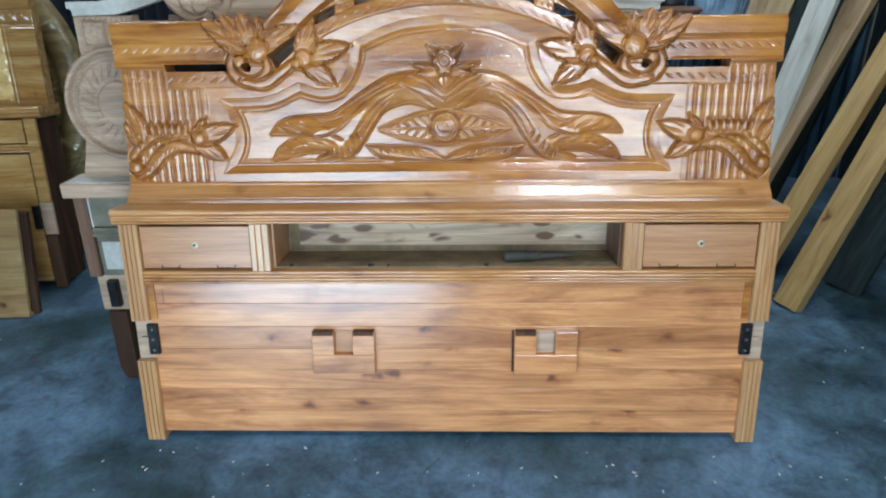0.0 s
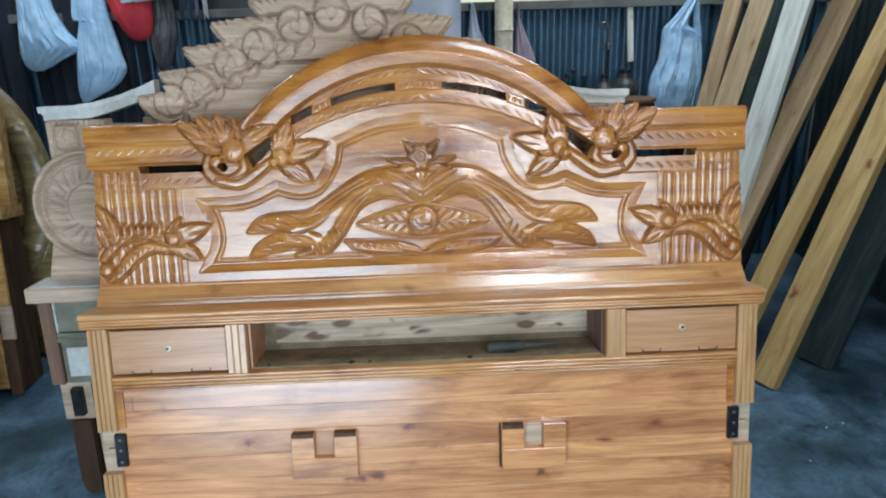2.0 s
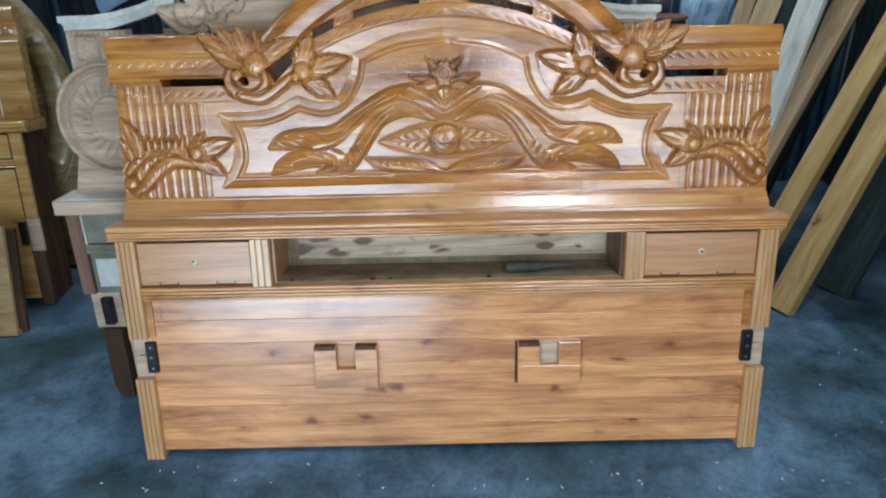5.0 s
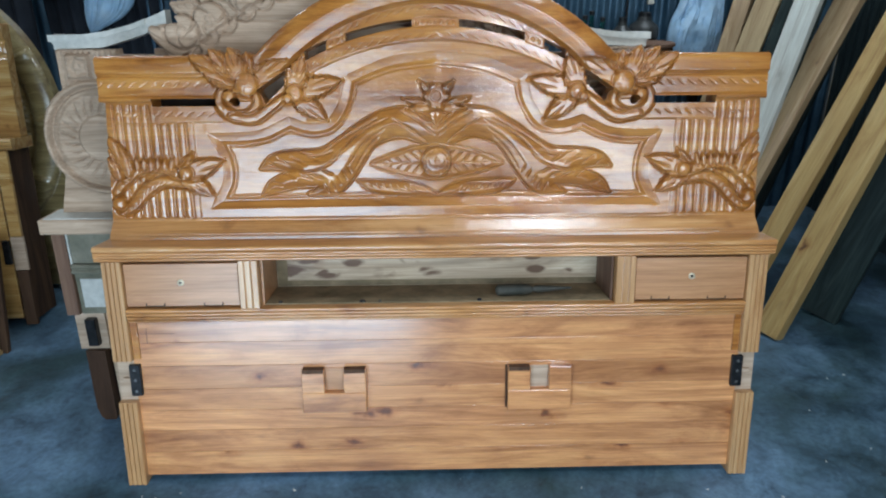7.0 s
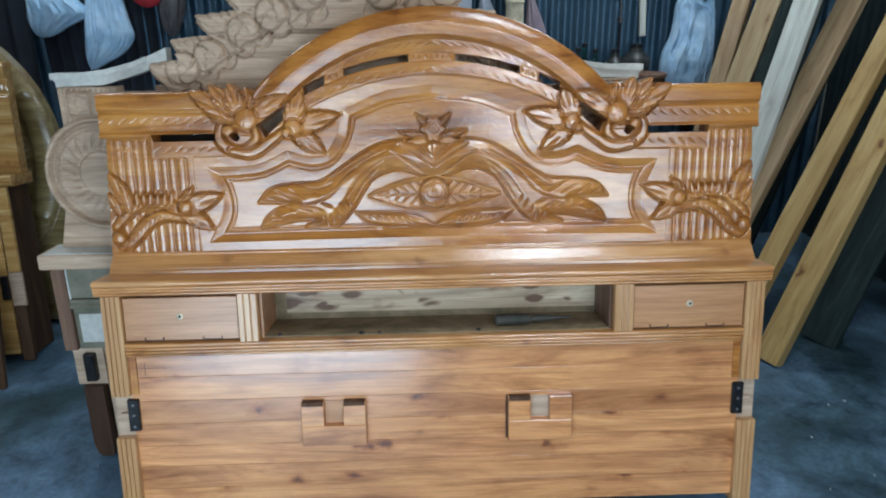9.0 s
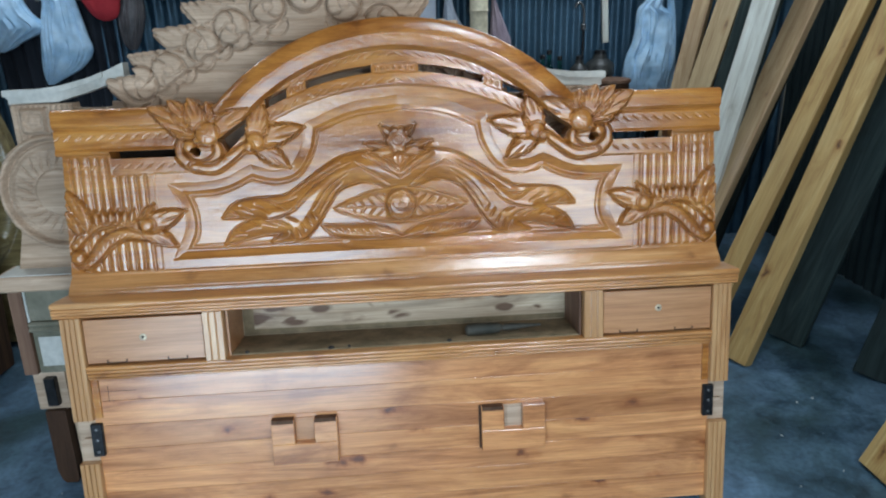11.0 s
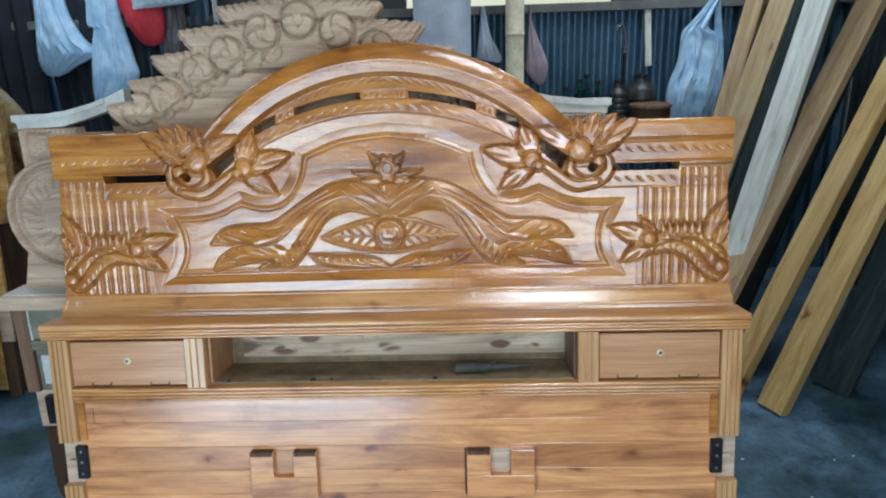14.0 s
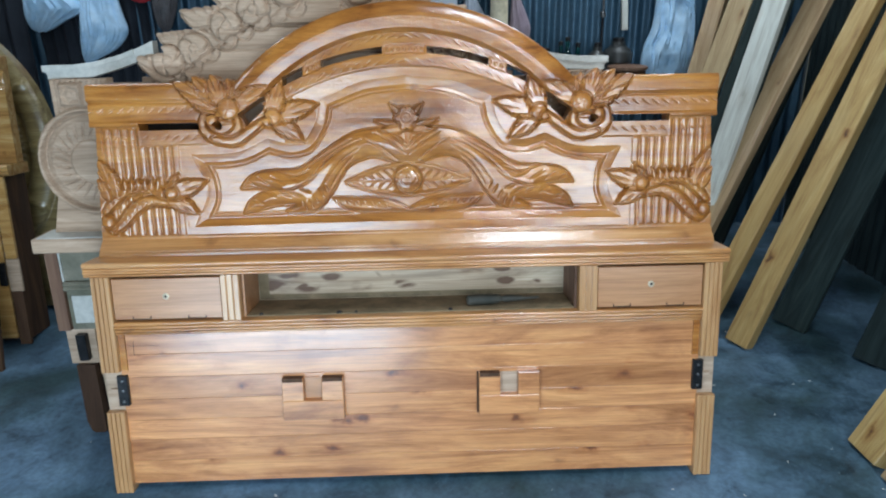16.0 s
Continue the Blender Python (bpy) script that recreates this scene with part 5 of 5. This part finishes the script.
leaning_plank((1.503, 0.072, 0.0), (2.41, 0.10, 1.95), 0.140, 0.05, PLANK, YELLOW, 0)
leaning_plank((1.496, -0.105, 0.0), (2.41, -0.07, 1.95), 0.120, 0.05, PLANK_RED, REDDISH, 0)


# ---- hanging and standing things along the back wall ----
def curtain(name, x0, x1, z0, z1, material, label, category, seed, y=2.43, folds=6, deep=0.035):
    """A hanging sheet with upright folds."""
    rng = random.Random(seed)
    ph = rng.uniform(0, 6)
    ob = thing(name, pose((x0 + x1) / 2, y, z0), label, category)
    bm, n = bmesh.new(), folds * 8
    grid = []
    for j in range(9):
        t = j / 8
        row = []
        for i in range(n + 1):
            u = i / n
            w = deep * (0.4 + 0.6 * (1 - t)) * math.sin(2 * math.pi * folds * u + ph + 0.8 * math.sin(3 * t)) + 0.02 * math.sin(5 * u + ph)
            row.append((((x1 - x0) * (u - 0.5)) * (0.92 + 0.08 * t), w, (z1 - z0) * t + (0.015 * math.sin(9 * u + ph) if j == 0 else 0)))
        grid.append(row)
    front = [[bm.verts.new(q) for q in row] for row in grid]
    rear = [[bm.verts.new((q[0], q[1] + 0.006, q[2])) for q in row] for row in grid]
    for j in range(8):
        for i in range(n):
            bm.faces.new((front[j][i], front[j][i + 1], front[j + 1][i + 1], front[j + 1][i]))
            bm.faces.new((rear[j][i], rear[j + 1][i], rear[j + 1][i + 1], rear[j][i + 1]))
        for k in (0, n):
            bm.faces.new((front[j][k], front[j + 1][k], rear[j + 1][k], rear[j][k]))
    for i in range(n):
        for k in (0, 8):
            bm.faces.new((front[k][i], rear[k][i], rear[k][i + 1], front[k][i + 1]))
    bmesh.ops.recalc_face_normals(bm, faces=bm.faces)
    part("sheet", bm, material, ob, angle=60)
    return ob


def sack(name, rows, y, deep, material, label, category, seed, crease=1.0, straps=()):
    """A hanging bag. rows: height, left and right edge from the bottom up; plastic creases run up from the weight to the handles."""
    ob = thing(name, pose(0.5 * (rows[0][1] + rows[0][2]), y, rows[0][0]), label, category)
    ox, oz = 0.5 * (rows[0][1] + rows[0][2]), rows[0][0]
    line = spline(rows, 7)
    bm, n, rings = bmesh.new(), 80, []
    total = line[-1][0] - oz
    for z, left, right in line:
        t = (z - oz) / total
        half, mid = 0.5 * (right - left), 0.5 * (left + right)
        thick = deep * math.sqrt(max(0.02, min(1, t / 0.28))) * (1 - 0.6 * t)
        ring = []
        for k in range(n):
            a = 2 * math.pi * k / n
            ca, sa = math.cos(a), math.sin(a)
            folds = 0.10 * t * math.sin(9 * a + seed + 1.5 * t) + 0.22 * abs(noise.noise((4.5 * ca + seed, 4.5 * sa, 2.2 * t))) + 0.10 * noise.noise((11 * ca, 11 * sa + seed, 7 * t))
            ring.append(bm.verts.new((mid - ox + half * math.copysign(abs(ca) ** 0.8, ca), thick * sa * (0.75 + 2.0 * crease * folds), z - oz + 0.012 * crease * noise.noise((3 * ca, seed, 3 * t)))))
        rings.append(ring)
    for lo, hi in zip(rings, rings[1:]):
        for k in range(n):
            bm.faces.new((lo[k], lo[(k + 1) % n], hi[(k + 1) % n], hi[k]))
    bm.faces.new(rings[0][::-1])
    bm.faces.new(rings[-1])
    part("body", bm, material, ob, angle=50)
    for x0, x1, z0, z1, w in straps:
        bm = bmesh.new()
        for k in range(9):
            t = k / 8
            x, z, hw = x0 + (x1 - x0) * t - ox, z0 + (z1 - z0) * t - oz, 0.5 * w * (1 - 0.45 * t)
            for u, v in ((-hw, -0.004), (-0.3 * hw, -0.016), (hw, -0.006), (hw, 0.0), (-hw, 0.004)):
                bm.verts.new((x + u, v + 0.004 * math.sin(5 * t), z))
        bm.verts.ensure_lookup_table()
        for k in range(8):
            for m in range(5):
                bm.faces.new([bm.verts[q] for q in (5 * k + m, 5 * k + (m + 1) % 5, 5 * k + 5 + (m + 1) % 5, 5 * k + 5 + m)])
        bmesh.ops.recalc_face_normals(bm, faces=bm.faces)
        part("handle", bm, material, ob)
    return ob


sack("plastic_bag", [(1.300, -2.150, -2.110), (1.318, -2.190, -2.060), (1.352, -2.207, -1.995), (1.400, -2.213, -1.885), (1.432, -2.210, -1.868), (1.490, -2.202, -1.925), (1.560, -2.192, -1.962), (1.640, -2.182, -1.992), (1.760, -2.165, -2.010), (1.95, -2.12, -2.03)], 2.40, 0.085, BLUE, "pale blue plastic bag hanging full on the wall", "bag", 3)
sack("plastic_bag", [(1.118, -1.925, -1.900), (1.150, -1.935, -1.830), (1.205, -1.936, -1.720), (1.290, -1.925, -1.650), (1.380, -1.912, -1.662), (1.480, -1.890, -1.680), (1.555, -1.870, -1.695), (1.580, -1.900, -1.700), (1.700, -1.885, -1.705), (1.95, -1.87, -1.72)], 2.41, 0.07, BLUE, "long pale blue plastic bag hanging on the wall", "bag", 5)
sack("cloth_bag", [(1.448, -1.555, -1.520), (1.462, -1.590, -1.485), (1.500, -1.622, -1.463), (1.570, -1.660, -1.450), (1.630, -1.680, -1.446), (1.700, -1.700, -1.452), (1.95, -1.70, -1.47)], 2.39, 0.065, RED, "red cloth bag hanging on the wall", "bag", 8, 0.35)
sack("plastic_bag", [(1.640, -1.600, -1.585), (1.648, -1.605, -1.540), (1.662, -1.604, -1.400), (1.680, -1.602, -1.260), (1.74, -1.60, -1.24), (1.95, -1.56, -1.30)], 2.36, 0.05, PALE_BLUE, "white and blue patterned plastic bag on the wall", "bag", 21)
sack("plastic_bag", [(1.290, -1.460, -1.420), (1.330, -1.485, -1.392), (1.440, -1.498, -1.350), (1.540, -1.480, -1.340), (1.640, -1.470, -1.345), (1.90, -1.44, -1.38)], 2.43, 0.05, SMOKE, "smoky grey plastic bag hanging beside a red one", "bag", 23)
sack("plastic_bag", [(0.935, 1.430, 1.600), (0.950, 1.385, 1.638), (0.985, 1.362, 1.648), (1.070, 1.350, 1.655), (1.160, 1.362, 1.656), (1.250, 1.398, 1.652), (1.330, 1.408, 1.646), (1.400, 1.411, 1.636), (1.440, 1.422, 1.560), (1.480, 1.458, 1.556), (1.540, 1.510, 1.580), (1.600, 1.560, 1.602)], 2.36, 0.11, BLUE, "large pale blue plastic bag hanging on the wall", "bag", 12, 1.2, ((1.618, 1.592, 1.38, 1.60, 0.046),))
sack("cloth_bag", [(1.170, 0.640, 0.668), (1.190, 0.610, 0.682), (1.250, 0.570, 0.696), (1.300, 0.572, 0.692), (1.420, 0.580, 0.640), (1.515, 0.586, 0.606), (1.600, 0.590, 0.600)], 2.435, 0.05, PINK, "mauve cloth bag hanging beside a bamboo post", "bag", 15, 0.6)
sack("net_bag", [(1.300, 0.400, 0.430), (1.318, 0.300, 0.436), (1.345, 0.294, 0.425), (1.400, 0.300, 0.398), (1.470, 0.310, 0.368), (1.560, 0.318, 0.348), (1.600, 0.322, 0.338)], 2.435, 0.045, GREY, "grey net bag hanging on the wall", "bag", 18)
curtain("jeans", -1.312, -1.195, 1.558, 2.0, SLATE, "dark blue folded cloth hanging on the wall", "cloth", 2, folds=2)
curtain("shirt", -1.190, -1.160, 1.56, 2.0, WHITE, "white striped cloth hanging on the wall", "cloth", 4, folds=1, deep=0.01)
# two added dark sheets stand in for the near-black corrugated wall
curtain("tarpaulin", -3.20, -2.22, 0.70, 2.2, NAVY, "dark blue folded sheet in place of blackish corrugated wall", "tarpaulin", 7, folds=9)
curtain("dark_wall_sheet", -2.20, -1.50, 0.95, 1.75, NAVY, "dark sheet added to blacken the wall behind the bags", "cloth", 9, y=2.465, folds=9, deep=0.02)
curtain("grey_sheet", -0.06, 0.27, 0.9, 2.1, GREY, "grey cloth sheet hanging by a post", "cloth", 11, folds=2, deep=0.012, y=2.38)

bamboo = thing("bamboo_post", pose(0.505, 2.38, 0), "thick pale bamboo post from floor to roof", "post")
profile = []
for k in range(9):
    profile += [(0.051, 0.36 * k), (0.056, 0.36 * k + 0.008), (0.052, 0.36 * k + 0.02), (0.051, 0.36 * k + 0.33)]
part("culm", lathe([q for q in profile if q[1] < TOP], 18), BAMBOO, bamboo)

batten = thing("batten", pose(1.272, 2.475, 1.25, 0, -4, 0), "short pale batten fixed to the iron wall", "batten")
part("strip", box(-0.018, 0.018, -0.012, 0.012, 0, 0.32, 0.002), PLANK_GREY, batten)

bench = thing("workbench", pose(1.05, 2.22, 0), "dark wooden bench along the back wall", "bench")
part("top", box(-0.55, 0.55, -0.20, 0.20, 0.88, 0.92, 0.003), BROWN, bench)
for sx in (-0.5, 0.5):
    for sy in (-0.16, 0.16):
        part("leg", box(sx - 0.025, sx + 0.025, sy - 0.025, sy + 0.025, 0, 0.878, 0.003), BROWN, bench)


def bottle(x, y, r, h, material, label, category="bottle", name="bottle", ribs=0):
    ob = thing(name, pose(x, y, 0.921), label, category)
    if ribs:
        pts = [(r * 0.9, 0)]
        for k in range(ribs):
            z = h * 0.85 * k / ribs
            pts += [(r, z + 0.004), (r, z + h * 0.6 / ribs), (r * 0.86, z + h * 0.8 / ribs)]
        pts += [(r * 0.5, h * 0.92), (r * 0.45, h)]
    else:
        pts = [(r * 0.92, 0), (r, 0.008), (r, h * 0.6), (r * 0.8, h * 0.72), (r * 0.35, h * 0.82), (r * 0.33, h * 0.97), (r * 0.38, h)]
    part("body", lathe(pts, 20), material, ob)
    part("cap", lathe([(r * 0.42, h), (r * 0.42, h + 0.02), (r * 0.3, h + 0.024)], 14), IRON, ob)
    return ob


for x, y, h in ((0.78, 2.30, 0.22), (0.85, 2.26, 0.26), (0.90, 2.32, 0.28), (0.95, 2.27, 0.25)):
    bottle(x, y, 0.035, h, BOTTLE, "green glass bottle standing on the bench")
bottle(1.06, 2.26, 0.05, 0.25, JAR, "dark ribbed plastic jar on the bench", "jar", "jar", 7)
bottle(1.21, 2.36, 0.085, 0.27, JAR, "dark round tin on the bench", "tin", "tin", 3)
basket = thing("basket", pose(1.215, 2.16, 0.921), "round brown cane basket on the bench", "basket")
part("rim", lathe([(0.102, 0.128), (0.112, 0.134), (0.112, 0.148), (0.100, 0.152)], 24), BROWN_RED, basket)
part("body", lathe([(0.085, 0), (0.100, 0.03), (0.097, 0.04), (0.103, 0.06), (0.099, 0.07), (0.105, 0.10), (0.101, 0.127)], 24), BROWN, basket)

def tube(points, r, n=10):
    """A round bar bent along points."""
    line = [Vector((*q, 0)).xzy for q in spline(points, 6)]
    bm, rings = bmesh.new(), []
    for k, c in enumerate(line):
        way = (line[min(k + 1, len(line) - 1)] - line[max(k - 1, 0)]).normalized()
        side = way.cross(Vector((0, 1, 0))).normalized()
        rings.append([bm.verts.new(c + r * (math.cos(2 * math.pi * i / n) * side + math.sin(2 * math.pi * i / n) * Vector((0, 1, 0)))) for i in range(n)])
    for lo, hi in zip(rings, rings[1:]):
        for i in range(n):
            bm.faces.new((lo[i], lo[(i + 1) % n], hi[(i + 1) % n], hi[i]))
    bm.faces.new(rings[0])
    bm.faces.new(rings[-1][::-1])
    bmesh.ops.recalc_face_normals(bm, faces=bm.faces)
    return bm


pipe = thing("water_pipe", pose(1.115, 2.44, 1.375), "thin grey bent metal pipe on the iron wall", "pipe")
part("spout", tube([(-0.040, 0.075), (-0.030, 0.098), (-0.008, 0.098), (0.008, 0.070), (0.012, 0.030), (0.012, -0.02)], 0.007), DULL, pipe)
part("valve", lathe([(0.010, 0), (0.016, 0.004), (0.016, 0.03), (0.010, 0.036)], 14), DULL, pipe).matrix_local = pose(0.012, 0, -0.05)
part("riser", tube([(0.012, -0.05), (0.013, -0.3), (0.012, -0.55)], 0.008), IRON, pipe)

# wood chips and dust flecks on the floor
rng = random.Random(21)
bm = bmesh.new()
for _ in range(170):
    x, y = rng.uniform(-1.9, 2.1), rng.uniform(-0.75, 1.1) if rng.random() < 0.5 else rng.uniform(-0.45, -0.05)
    if abs(x) < 1.0 and y > -0.03:
        continue
    r, a = rng.uniform(0.0008, 0.0030), rng.uniform(0, 6.28)
    box(-r * 1.8, r * 1.8, -r * 0.6, r * 0.6, 0, 0.002, 0, bm)
    bm.verts.ensure_lookup_table()
    bmesh.ops.transform(bm, matrix=pose(x, y, 0.001, 0, 0, math.degrees(a)), verts=bm.verts[-8:])
tagged(part("wood_chips", bm, CHIPS), "small pale wood chips scattered on the cement", "wood chips", kind="stuff")
